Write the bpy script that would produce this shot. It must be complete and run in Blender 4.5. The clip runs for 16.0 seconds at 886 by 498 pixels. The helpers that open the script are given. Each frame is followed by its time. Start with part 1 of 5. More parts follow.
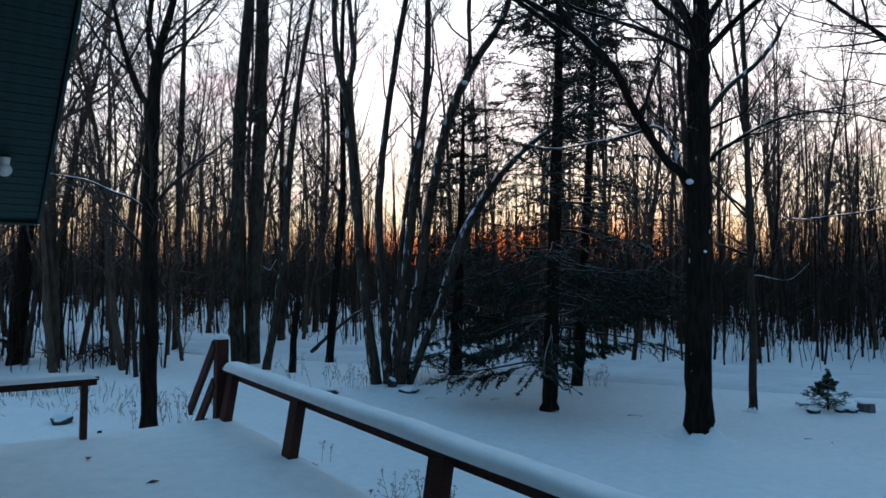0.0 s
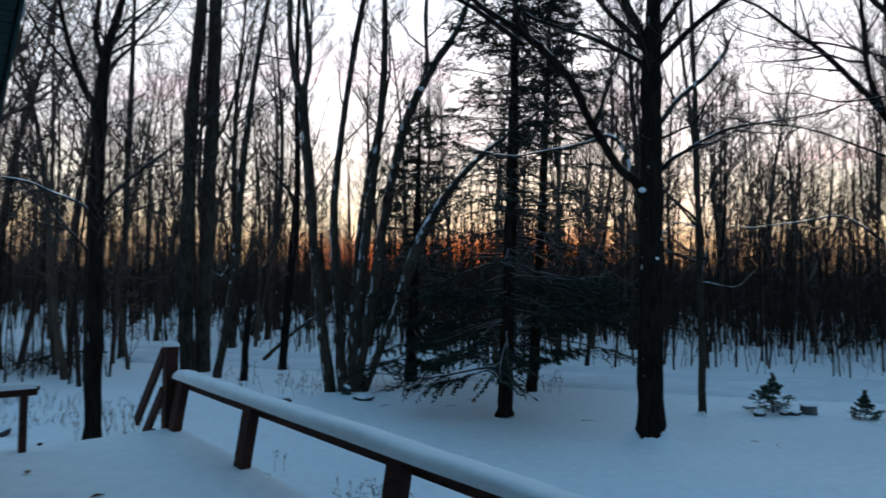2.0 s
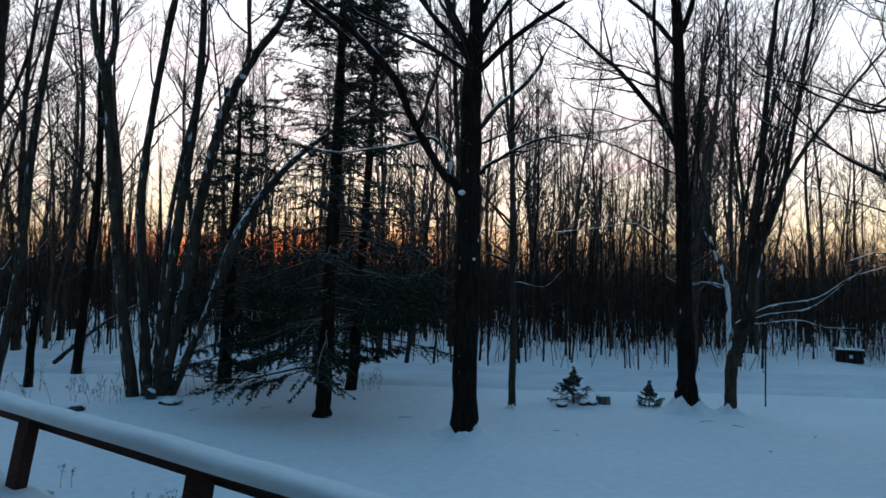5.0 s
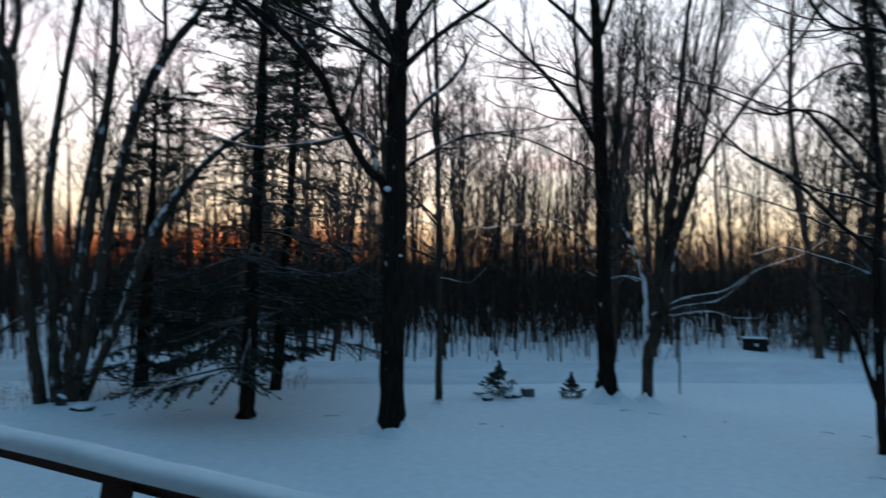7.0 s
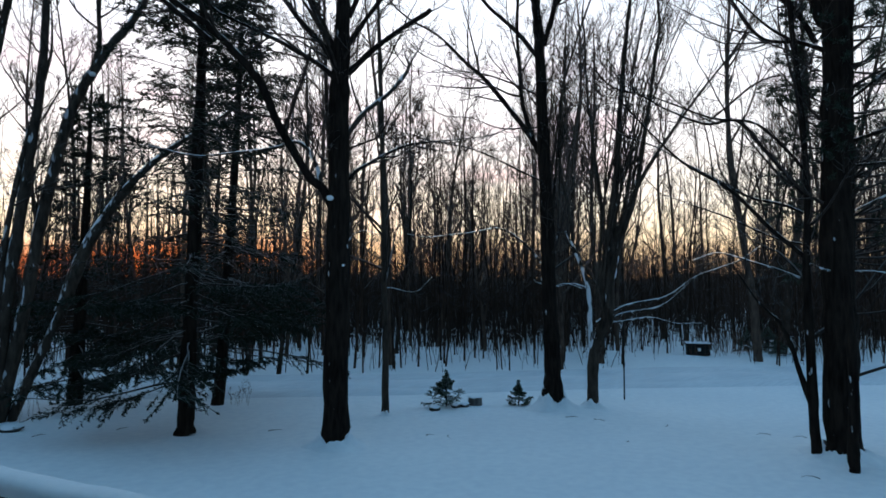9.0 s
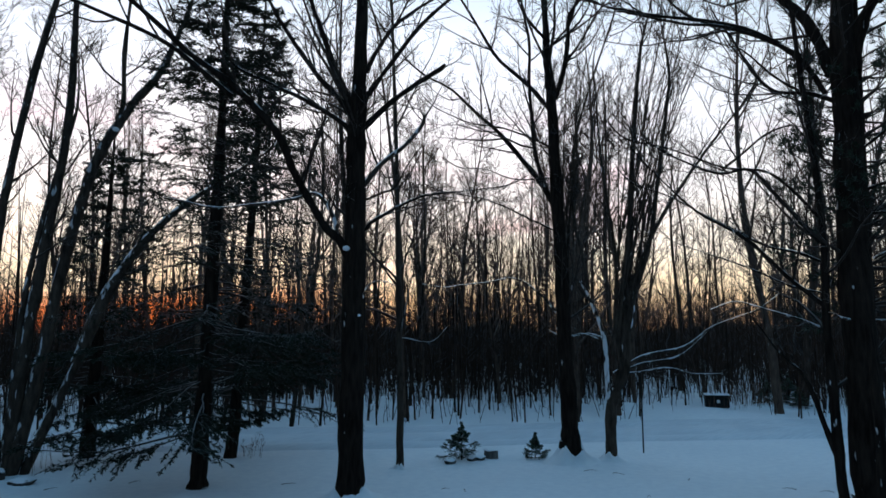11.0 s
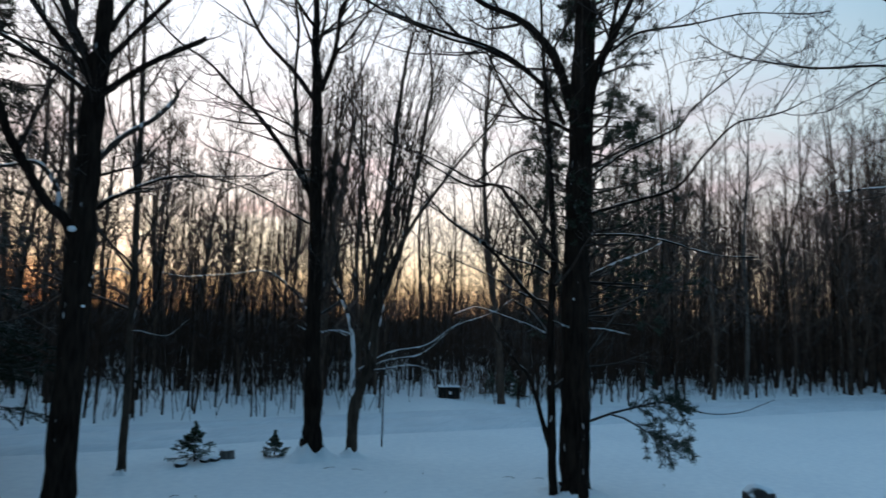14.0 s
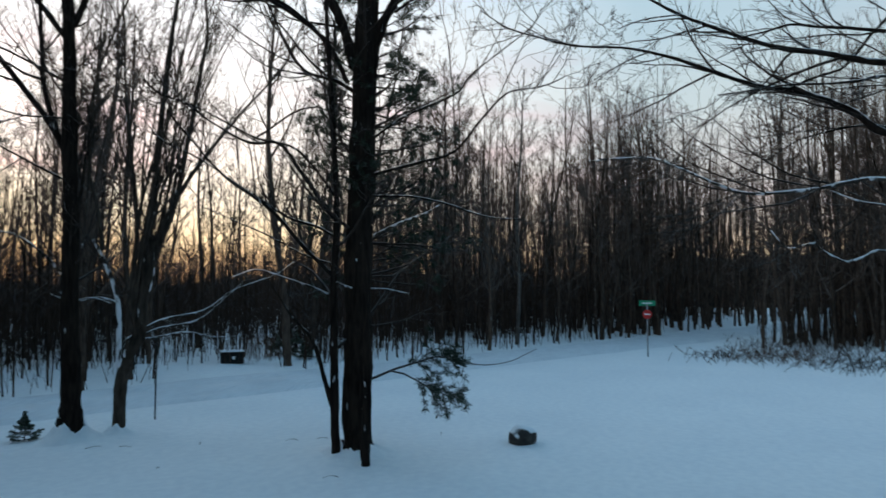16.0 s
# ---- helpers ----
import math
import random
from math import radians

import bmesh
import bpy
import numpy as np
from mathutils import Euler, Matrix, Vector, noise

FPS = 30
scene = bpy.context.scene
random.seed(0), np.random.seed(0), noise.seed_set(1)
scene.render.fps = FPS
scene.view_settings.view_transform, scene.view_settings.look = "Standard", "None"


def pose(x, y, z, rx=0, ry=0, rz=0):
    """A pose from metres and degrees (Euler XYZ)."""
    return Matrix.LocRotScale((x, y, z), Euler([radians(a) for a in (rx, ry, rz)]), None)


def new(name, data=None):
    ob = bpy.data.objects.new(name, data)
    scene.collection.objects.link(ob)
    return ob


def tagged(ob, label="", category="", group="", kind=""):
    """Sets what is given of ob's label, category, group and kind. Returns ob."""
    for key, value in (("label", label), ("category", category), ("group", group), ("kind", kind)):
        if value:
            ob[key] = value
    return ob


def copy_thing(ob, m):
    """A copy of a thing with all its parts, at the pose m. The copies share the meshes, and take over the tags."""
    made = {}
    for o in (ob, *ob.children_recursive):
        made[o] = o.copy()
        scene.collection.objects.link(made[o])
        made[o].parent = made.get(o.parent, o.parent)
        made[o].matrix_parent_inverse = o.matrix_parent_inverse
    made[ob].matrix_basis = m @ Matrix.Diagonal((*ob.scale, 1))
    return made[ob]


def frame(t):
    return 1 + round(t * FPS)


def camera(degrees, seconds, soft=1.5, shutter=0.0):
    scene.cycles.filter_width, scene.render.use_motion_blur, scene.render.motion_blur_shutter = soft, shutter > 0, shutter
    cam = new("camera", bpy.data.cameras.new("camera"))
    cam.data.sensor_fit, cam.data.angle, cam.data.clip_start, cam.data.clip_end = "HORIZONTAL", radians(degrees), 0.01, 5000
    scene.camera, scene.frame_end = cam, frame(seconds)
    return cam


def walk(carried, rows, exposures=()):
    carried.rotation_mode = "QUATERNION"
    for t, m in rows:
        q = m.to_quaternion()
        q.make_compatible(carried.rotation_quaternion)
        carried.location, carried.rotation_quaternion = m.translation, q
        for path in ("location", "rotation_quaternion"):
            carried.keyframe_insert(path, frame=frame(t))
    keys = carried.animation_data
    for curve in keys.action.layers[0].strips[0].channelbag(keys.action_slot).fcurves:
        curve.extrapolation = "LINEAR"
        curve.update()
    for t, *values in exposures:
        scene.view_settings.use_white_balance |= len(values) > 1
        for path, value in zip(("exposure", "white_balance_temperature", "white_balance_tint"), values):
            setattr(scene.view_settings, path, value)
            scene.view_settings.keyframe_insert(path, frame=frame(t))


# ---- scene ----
cam = camera(65.78, 16.0, soft=1.6, shutter=0.6)
PATH = [
    (0.0, -0.0, -0.0, 2.35, 91.85, -0.5, -0.02),
    (0.5, -0.012, -0.002, 2.346, 92.15, -0.56, -0.19),
    (1.0, -0.017, 0.003, 2.336, 92.22, -0.54, -0.4),
    (1.5, -0.017, 0.018, 2.339, 92.16, -0.58, -1.1),
    (2.0, -0.028, 0.035, 2.34, 92.45, -0.62, -3.83),
    (2.5, -0.038, 0.085, 2.342, 92.04, -0.43, -8.46),
    (3.0, 0.002, 0.129, 2.34, 92.22, -0.64, -12.62),
    (3.5, 0.029, 0.106, 2.353, 92.41, -0.97, -15.07),
    (4.0, 0.044, 0.087, 2.356, 92.44, -1.12, -16.89),
    (6.5, 0.025, 0.091, 2.344, 92.77, -1.0, -20.99),
    (7.0, 0.024, 0.077, 2.349, 92.32, -0.72, -24.59),
    (7.5, 0.095, 0.076, 2.377, 90.3, -0.85, -31.04),
    (8.0, 0.169, 0.092, 2.346, 91.18, -0.26, -32.46),
    (8.5, 0.175, 0.08, 2.338, 91.99, 0.44, -29.57),
    (11.0, 0.106, 0.069, 2.312, 97.46, 0.11, -27.51),
    (11.5, 0.124, 0.06, 2.329, 98.35, -0.16, -27.44),
    (12.0, 0.088, 0.047, 2.347, 99.25, -0.14, -28.65),
    (12.5, 0.093, 0.064, 2.366, 99.18, -0.42, -30.8),
    (13.0, 0.07, 0.118, 2.408, 98.97, -0.61, -36.93),
    (13.5, 0.09, 0.189, 2.449, 97.36, -0.9, -43.13),
    (14.0, 0.109, 0.259, 2.493, 96.61, -1.48, -48.61),
    (14.5, 0.121, 0.286, 2.544, 95.51, -1.55, -52.45),
    (15.0, 0.199, 0.28, 2.527, 93.15, -1.82, -58.56),
    (15.5, 0.212, 0.219, 2.529, 93.68, -1.01, -62.89),
    (16.0, 0.23, 0.2, 2.519, 93.46, 0.07, -65.92),
]
# the camera turns where it stands, held by hand; exposure lifts a little as it turns away from the glow
walk(cam, [(t, pose(x, y, z, rx, ry, rz)) for t, x, y, z, rx, ry, rz in PATH],
     [(0.0, 0.42, 6500, 10), (4.0, 0.2, 6500, 10), (7.4, 0.16, 6480, 9), (8.0, 0.38, 6480, 9), (8.6, 0.38, 6480, 9), (11.0, 0.08, 6520, 10), (12.0, 0.1, 6600, 10), (13.0, 0.16, 6700, 10), (14.0, 0.22, 6820, 10), (16.0, 0.34, 7250, 11)])

# ---------------------------------------------------------------- world: sky after the sun has gone under
GLOW_AZ = radians(14)          # compass of the glow, clockwise from +y
world = bpy.data.worlds.new("dusk_sky")
scene.world = world
world.use_nodes = True
wt = world.node_tree
wt.nodes.clear()


def ramp(tree, stops, fac):
    n = tree.nodes.new("ShaderNodeValToRGB")
    e = n.color_ramp.elements
    while len(e) < len(stops):
        e.new(0.5)
    for el, (p, c) in zip(e, stops):
        el.position, el.color = p, (*c, 1)
    tree.links.new(fac, n.inputs[0])
    return n.outputs[0]


def calc(tree, op, a, b=None, c=None):
    n = tree.nodes.new("ShaderNodeMath")
    n.operation = op
    for i, v in enumerate((a, b, c)):
        if v is None:
            continue
        if isinstance(v, (int, float)):
            n.inputs[i].default_value = v
        else:
            tree.links.new(v, n.inputs[i])
    return n.outputs[0]


def blend(tree, fac, a, b, kind="MIX"):
    n = tree.nodes.new("ShaderNodeMix")
    n.data_type, n.blend_type = "RGBA", kind
    for sock, v in ((n.inputs[0], fac), (n.inputs[6], a), (n.inputs[7], b)):
        if isinstance(v, (int, float)):
            sock.default_value = v
        elif isinstance(v, tuple):
            sock.default_value = (*v, 1)
        else:
            tree.links.new(v, sock)
    return n.outputs[2]


def build_sky():
    co = wt.nodes.new("ShaderNodeTexCoord").outputs["Generated"]
    sep = wt.nodes.new("ShaderNodeSeparateXYZ")
    wt.links.new(co, sep.inputs[0])
    x, y, z = sep.outputs
    flat = calc(wt, "SQRT", calc(wt, "ADD", calc(wt, "MULTIPLY", x, x), calc(wt, "MULTIPLY", y, y)))
    flat = calc(wt, "MAXIMUM", flat, 0.02)
    toward = calc(wt, "DIVIDE", calc(wt, "ADD", calc(wt, "MULTIPLY", x, math.sin(GLOW_AZ)),
                                     calc(wt, "MULTIPLY", y, math.cos(GLOW_AZ))), flat)
    # streaks of high cloud
    sc = wt.nodes.new("ShaderNodeMapping")
    sc.inputs["Scale"].default_value = (2.2, 2.2, 13)
    wt.links.new(co, sc.inputs[0])
    nz = wt.nodes.new("ShaderNodeTexNoise")
    nz.inputs["Scale"].default_value, nz.inputs["Detail"].default_value = 1.6, 5
    wt.links.new(sc.outputs[0], nz.inputs[0])
    cloud = nz.outputs[0]
    up = calc(wt, "ADD", calc(wt, "MAXIMUM", z, 0.0), calc(wt, "MULTIPLY", calc(wt, "SUBTRACT", cloud, 0.5), 0.09))
    west = ramp(wt, [(0.0, (0.95, 0.54, 0.28)), (0.045, (1.15, 0.78, 0.46)), (0.07, (1.28, 1.02, 0.7)),
                     (0.105, (1.36, 1.2, 0.95)), (0.2, (1.36, 1.27, 1.28)), (0.33, (1.18, 1.18, 1.27)),
                     (0.55, (0.62, 0.86, 1.1)), (1.0, (0.085, 0.28, 0.51))], up)
    away = ramp(wt, [(0.0, (0.5, 0.36, 0.3)), (0.06, (0.68, 0.54, 0.4)), (0.12, (0.58, 0.56, 0.6)), (0.25, (0.43, 0.55, 0.64)),
                     (0.45, (0.29, 0.49, 0.67)), (1.0, (0.085, 0.28, 0.51))], up)
    east = ramp(wt, [(0.0, (0.07, 0.1, 0.16)), (0.35, (0.08, 0.18, 0.3)), (1.0, (0.085, 0.28, 0.51))], up)
    side = ramp(wt, [(0.0, (0, 0, 0)), (1.0, (1, 1, 1))], calc(wt, "MULTIPLY_ADD", toward, 1.6, -0.6))
    back = ramp(wt, [(0.0, (0, 0, 0)), (1.0, (1, 1, 1))], calc(wt, "MULTIPLY_ADD", toward, 0.9, 0.9))
    col = blend(wt, back, east, blend(wt, side, away, west))
    # red embers low down where the sun went under
    near = calc(wt, "DIVIDE", calc(wt, "ADD", calc(wt, "MULTIPLY", x, math.sin(radians(5))), calc(wt, "MULTIPLY", y, math.cos(radians(5)))), flat)
    ember = calc(wt, "MULTIPLY", ramp(wt, [(0.965, (0, 0, 0)), (0.996, (1, 1, 1))], near),
                 ramp(wt, [(0.045, (1, 1, 1)), (0.075, (0, 0, 0))], up))
    col = blend(wt, ember, col, (1.7, 0.33, 0.11))
    pink = ramp(wt, [(0.54, (0, 0, 0)), (0.68, (1, 1, 1))], cloud)
    pink = calc(wt, "MULTIPLY", pink, ramp(wt, [(0.08, (0, 0, 0)), (0.16, (1, 1, 1)), (0.27, (1, 1, 1)), (0.36, (0.15, 0.15, 0.15))], up))
    col = blend(wt, pink, col, blend(wt, 1.0, col, (0.97, 0.8, 0.82), "MULTIPLY"))
    sky = wt.nodes.new("ShaderNodeTexSky")
    sky.sky_type, sky.sun_disc = "NISHITA", False
    sky.sun_elevation, sky.sun_rotation = radians(0.5), GLOW_AZ
    col = blend(wt, 0.05, col, sky.outputs[0], "ADD")
    bg = wt.nodes.new("ShaderNodeBackground")
    wt.links.new(col, bg.inputs[0])
    bg.inputs[1].default_value = 0.96
    out = wt.nodes.new("ShaderNodeOutputWorld")
    wt.links.new(bg.outputs[0], out.inputs[0])


build_sky()

# ---------------------------------------------------------------- materials


def material(name, dark, light, scale=8.0, stretch=(1, 1, 1), rough=0.8, bump=0.3, big=0.6, snow=0.0, specks=0.0, stick=0.76, bias=-0.06,
             metal=0.0, detail=6, vary=0.0, lie0=0.45, gloss=0.3):
    m = bpy.data.materials.new(name)
    m.use_nodes = True
    t = m.node_tree
    bs = t.nodes["Principled BSDF"]
    co = t.nodes.new("ShaderNodeTexCoord").outputs["Object"]
    mp = t.nodes.new("ShaderNodeMapping")
    mp.inputs["Scale"].default_value = stretch
    t.links.new(co, mp.inputs[0])
    fine = t.nodes.new("ShaderNodeTexNoise")
    fine.inputs["Scale"].default_value, fine.inputs["Detail"].default_value = scale, detail
    t.links.new(mp.outputs[0], fine.inputs[0])
    wide = t.nodes.new("ShaderNodeTexNoise")
    wide.inputs["Scale"].default_value, wide.inputs["Detail"].default_value = big, 3
    t.links.new(co, wide.inputs[0])
    f = calc(t, "MULTIPLY_ADD", fine.outputs[0], 1.3, calc(t, "MULTIPLY_ADD", wide.outputs[0], 0.9, -0.6))
    if vary:
        f = calc(t, "ADD", f, calc(t, "MULTIPLY_ADD", t.nodes.new("ShaderNodeObjectInfo").outputs["Random"], vary, -vary / 2))
    col = ramp(t, [(0.2, dark), (0.8, light)], f)
    r = calc(t, "MULTIPLY_ADD", fine.outputs[0], 0.2, rough - 0.1)
    if snow or specks:
        geo = t.nodes.new("ShaderNodeNewGeometry")
        nx = t.nodes.new("ShaderNodeSeparateXYZ")
        t.links.new(geo.outputs["Normal"], nx.inputs[0])
        pn = t.nodes.new("ShaderNodeTexNoise")
        pn.inputs["Scale"].default_value, pn.inputs["Detail"].default_value = 5.0, 4
        t.links.new(geo.outputs["Position"], pn.inputs[0])
        lie = calc(t, "ADD", nx.outputs[2], calc(t, "MULTIPLY_ADD", pn.outputs[0], 1.2, -0.6))
        top = ramp(t, [(lie0, (0, 0, 0)), (lie0 + 0.17, (snow, snow, snow))], lie)
        col = blend(t, top, col, (0.8, 0.84, 0.88))
        if specks:
            sn = t.nodes.new("ShaderNodeTexNoise")
            sn.inputs["Scale"].default_value, sn.inputs["Detail"].default_value = 9.0, 2
            tall = t.nodes.new("ShaderNodeMapping")
            tall.inputs["Scale"].default_value = (1.5, 1.5, 0.42)
            t.links.new(geo.outputs["Position"], tall.inputs[0])
            t.links.new(tall.outputs[0], sn.inputs[0])
            stuck = calc(t, "ADD", sn.outputs[0], calc(t, "MULTIPLY", nx.outputs[0], bias))
            fl = ramp(t, [(stick - 0.03, (0, 0, 0)), (stick + 0.02, (specks, specks, specks))], stuck)
            col = blend(t, fl, col, (0.8, 0.84, 0.88))
    t.links.new(col, bs.inputs["Base Color"])
    t.links.new(r, bs.inputs["Roughness"])
    bs.inputs["Metallic"].default_value = metal
    bs.inputs["Specular IOR Level"].default_value = gloss
    if bump:
        b = t.nodes.new("ShaderNodeBump")
        b.inputs["Strength"].default_value, b.inputs["Distance"].default_value = bump, 0.02
        t.links.new(fine.outputs[0], b.inputs["Height"])
        t.links.new(b.outputs[0], bs.inputs["Normal"])
    return m


SNOW = material("fresh_snow", (0.74, 0.775, 0.815), (0.84, 0.865, 0.885), 7, rough=0.8, bump=0.12, big=0.35)
PACKED = material("driven_snow", (0.6, 0.635, 0.68), (0.76, 0.79, 0.825), 9, (0.25, 3, 1), rough=0.7, bump=0.15, big=0.8)
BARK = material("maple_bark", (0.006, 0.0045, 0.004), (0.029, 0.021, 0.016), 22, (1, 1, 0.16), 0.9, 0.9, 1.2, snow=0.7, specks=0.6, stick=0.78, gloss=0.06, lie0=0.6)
BARK_GREY = material("smooth_grey_bark", (0.02, 0.015, 0.012), (0.082, 0.064, 0.05), 14, (1, 1, 0.3), 0.85, 0.5, 0.9, snow=0.9, specks=0.55, stick=0.78, vary=0.2, gloss=0.08)
PLASTER = material("snow_plastered_bark", (0.02, 0.015, 0.012), (0.08, 0.062, 0.048), 14, (1, 1, 0.3), 0.85, 0.5, 0.9, snow=0.9, specks=0.55, stick=0.695, bias=-0.12, gloss=0.1, lie0=0.35)
SNOWY = material("snow_laden_bark", (0.02, 0.016, 0.013), (0.07, 0.056, 0.046), 14, (1, 1, 0.3), 0.85, 0.5, 0.9, snow=1.0, specks=0.7, stick=0.66, bias=-0.12, lie0=0.36, gloss=0.1)
SNOWSIDE = material("snow_plastered_stem", (0.02, 0.016, 0.013), (0.07, 0.056, 0.046), 14, (1, 1, 0.3), 0.85, 0.5, 0.9, snow=0.9, specks=0.85, stick=0.52, bias=-0.1, lie0=0.36, gloss=0.1)
WOODS = material("woodland_bark", (0.026, 0.018, 0.014), (0.11, 0.077, 0.059), 12, (1, 1, 0.25), 0.9, 0.4, 0.7, snow=0.35, specks=0.2, vary=0.4, gloss=0.1)
BIRCH = material("pale_birch_bark", (0.04, 0.034, 0.03), (0.15, 0.13, 0.115), 7, (1, 1, 2.5), 0.75, 0.3, 1.1)
CUTWOOD = material("weathered_cut_wood", (0.06, 0.057, 0.054), (0.17, 0.16, 0.15), 14, (1, 1, 0.3), 0.85, 0.4, 1.5)
TWIG = material("twig_bark", (0.016, 0.012, 0.01), (0.055, 0.042, 0.035), 10, rough=0.85, bump=0, snow=0.15, gloss=0.1)
WOODTWIG = material("woodland_twigs", (0.045, 0.032, 0.026), (0.14, 0.1, 0.08), 10, rough=0.85, bump=0, snow=0.1, gloss=0.08)
TWIG_SNOW = material("snow_lined_twigs", (0.016, 0.012, 0.01), (0.055, 0.042, 0.035), 10, rough=0.85, bump=0, snow=0.3, lie0=0.68, gloss=0.08)
BRUSH = material("brush_bark", (0.016, 0.01, 0.0075), (0.058, 0.036, 0.026), 4, rough=0.9, bump=0, snow=0.12, gloss=0.1)
NEEDLE = material("spruce_needles", (0.006, 0.01, 0.006), (0.019, 0.028, 0.016), 6, rough=0.7, bump=0, snow=0.03, gloss=0.08)
NEEDLE_PINE = material("white_pine_needles", (0.012, 0.021, 0.014), (0.036, 0.054, 0.035), 6, rough=0.7, bump=0, snow=0.06, gloss=0.1)
NEEDLE_PALE = material("pine_needles", (0.02, 0.036, 0.02), (0.055, 0.088, 0.045), 6, rough=0.65, bump=0, snow=0.25, gloss=0.1)
DECKWOOD = material("brown_stained_lumber", (0.024, 0.0095, 0.007), (0.08, 0.031, 0.022), 16, (0.8, 6, 6), 0.75, 0.4, 1.4, gloss=0.15)
GREEN = material("dark_green_paint", (0.006, 0.022, 0.02), (0.016, 0.05, 0.044), 10, (1, 1, 1), 0.55, 0.15, 0.9)
SIDING = material("green_steel_siding", (0.012, 0.04, 0.034), (0.025, 0.07, 0.06), 6, (1, 1, 6), 0.5, 0.1, 0.9)
STONE = material("field_stone", (0.016, 0.015, 0.014), (0.065, 0.06, 0.056), 9, rough=0.85, bump=0.8, big=2.5, snow=1.0, lie0=0.4)
LEAF = material("dead_beech_leaf", (0.07, 0.034, 0.018), (0.22, 0.11, 0.055), 8, rough=0.7, bump=0, vary=0.4)
WEED = material("dry_weed", (0.07, 0.05, 0.034), (0.24, 0.17, 0.1), 9, rough=0.85, bump=0, snow=0.1)
RUST = material("rusty_dry_brush", (0.05, 0.026, 0.017), (0.16, 0.085, 0.052), 9, rough=0.85, bump=0, snow=0.08)
BLACKBOX = material("black_painted_board", (0.008, 0.008, 0.008), (0.025, 0.024, 0.023), 10, (1, 1, 4), 0.7, 0.2, 1.5, gloss=0.1)
SIGNGREEN = material("green_sign_sheeting", (0.0, 0.2, 0.1), (0.005, 0.27, 0.14), 5, rough=0.45, bump=0)
SIGNRED = material("red_sign_sheeting", (0.42, 0.02, 0.02), (0.55, 0.035, 0.03), 5, rough=0.45, bump=0)
WHITE = material("white_paint", (0.7, 0.7, 0.69), (0.82, 0.82, 0.8), 7, rough=0.5, bump=0.05)
STEEL = material("galvanised_steel", (0.25, 0.26, 0.27), (0.4, 0.41, 0.42), 12, rough=0.45, bump=0.05, metal=0.8)
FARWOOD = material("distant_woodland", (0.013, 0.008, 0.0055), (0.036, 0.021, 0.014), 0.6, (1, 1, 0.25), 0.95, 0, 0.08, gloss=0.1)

# ---------------------------------------------------------------- mesh helpers


def mesh_of(name, verts, faces, mats, smooth=True):
    me = bpy.data.meshes.new(name)
    me.from_pydata(verts, [], faces)
    if smooth:
        me.polygons.foreach_set("use_smooth", [True] * len(me.polygons))
    for m in (mats if isinstance(mats, (list, tuple)) else [mats]):
        me.materials.append(m)
    me.update()
    return me


def part(name, bm, mat, parent=None, label="", smooth=False):
    """Links a bmesh (or a ready mesh) as one object under parent."""
    if isinstance(bm, bpy.types.Mesh):
        me = bm
    else:
        me = bpy.data.meshes.new(name)
        bm.to_mesh(me)
        bm.free()
        me.materials.append(mat)
        if smooth:
            me.polygons.foreach_set("use_smooth", [True] * len(me.polygons))
    ob = new(name, me)
    if parent is not None:
        ob.parent = parent
    if label:
        tagged(ob, label)
    return ob


def thing(name, at, label, category, group="", kind="", turn=0.0):
    ob = new(name)
    ob.empty_display_size = 0.2
    ob.matrix_basis = pose(*at, 0, 0, turn)
    return tagged(ob, label, category, group, kind)


def box(bm, sx, sy, sz, at=(0, 0, 0), m=None, bevel=0.0):
    mat = (m or Matrix.Translation(at)) @ Matrix.Diagonal((sx, sy, sz, 1))
    r = bmesh.ops.create_cube(bm, size=1.0, matrix=mat)
    if bevel:
        es = list({e for v in r["verts"] for e in v.link_edges})
        bmesh.ops.bevel(bm, geom=es, offset=bevel, segments=2, affect="EDGES", profile=0.6)
    return bm


class Tubes:
    """Collects many tapered tubes and turns them into one mesh."""

    def __init__(self):
        self.v, self.f, self.n = [], [], 0

    def add(self, paths, radii, sides):
        paths, radii = np.asarray(paths, float), np.asarray(radii, float)
        if paths.ndim == 2:
            paths, radii = paths[None], radii[None]
        if not len(paths):
            return
        n, p, _ = paths.shape
        tan = np.gradient(paths, axis=1)
        tan /= np.linalg.norm(tan, axis=2, keepdims=True) + 1e-9
        ref = np.where(np.abs(tan[:, :1, 2:3]) > 0.8, np.array([1.0, 0, 0]), np.array([0, 0, 1.0]))
        a = np.cross(tan, np.broadcast_to(ref, tan.shape))
        a /= np.linalg.norm(a, axis=2, keepdims=True) + 1e-9
        b = np.cross(tan, a)
        ang = np.arange(sides) * 2 * np.pi / sides
        ring = a[:, :, None] * np.cos(ang)[:, None] + b[:, :, None] * np.sin(ang)[:, None]
        v = paths[:, :, None] + ring * radii[:, :, None, None]
        self.v.append(v.reshape(-1, 3))
        i = np.arange(n)[:, None, None] * p * sides
        j = np.arange(p - 1)[None, :, None] * sides
        k = np.arange(sides)[None, None, :]
        k2 = (k + 1) % sides
        q = np.stack([i + j + k, i + j + k2, i + j + sides + k2, i + j + sides + k], -1).reshape(-1, 4) + self.n
        self.f.append(q[:, ::-1])
        self.n += n * p * sides

    def mesh(self, name, mat, offset=(0, 0, 0)):
        v = np.concatenate(self.v) - np.array(offset)
        return mesh_of(name, v.tolist(), np.concatenate(self.f).tolist(), mat)


RNG = np.random.default_rng(11)


def unit(v):
    return v / (np.linalg.norm(v, axis=-1, keepdims=True) + 1e-9)


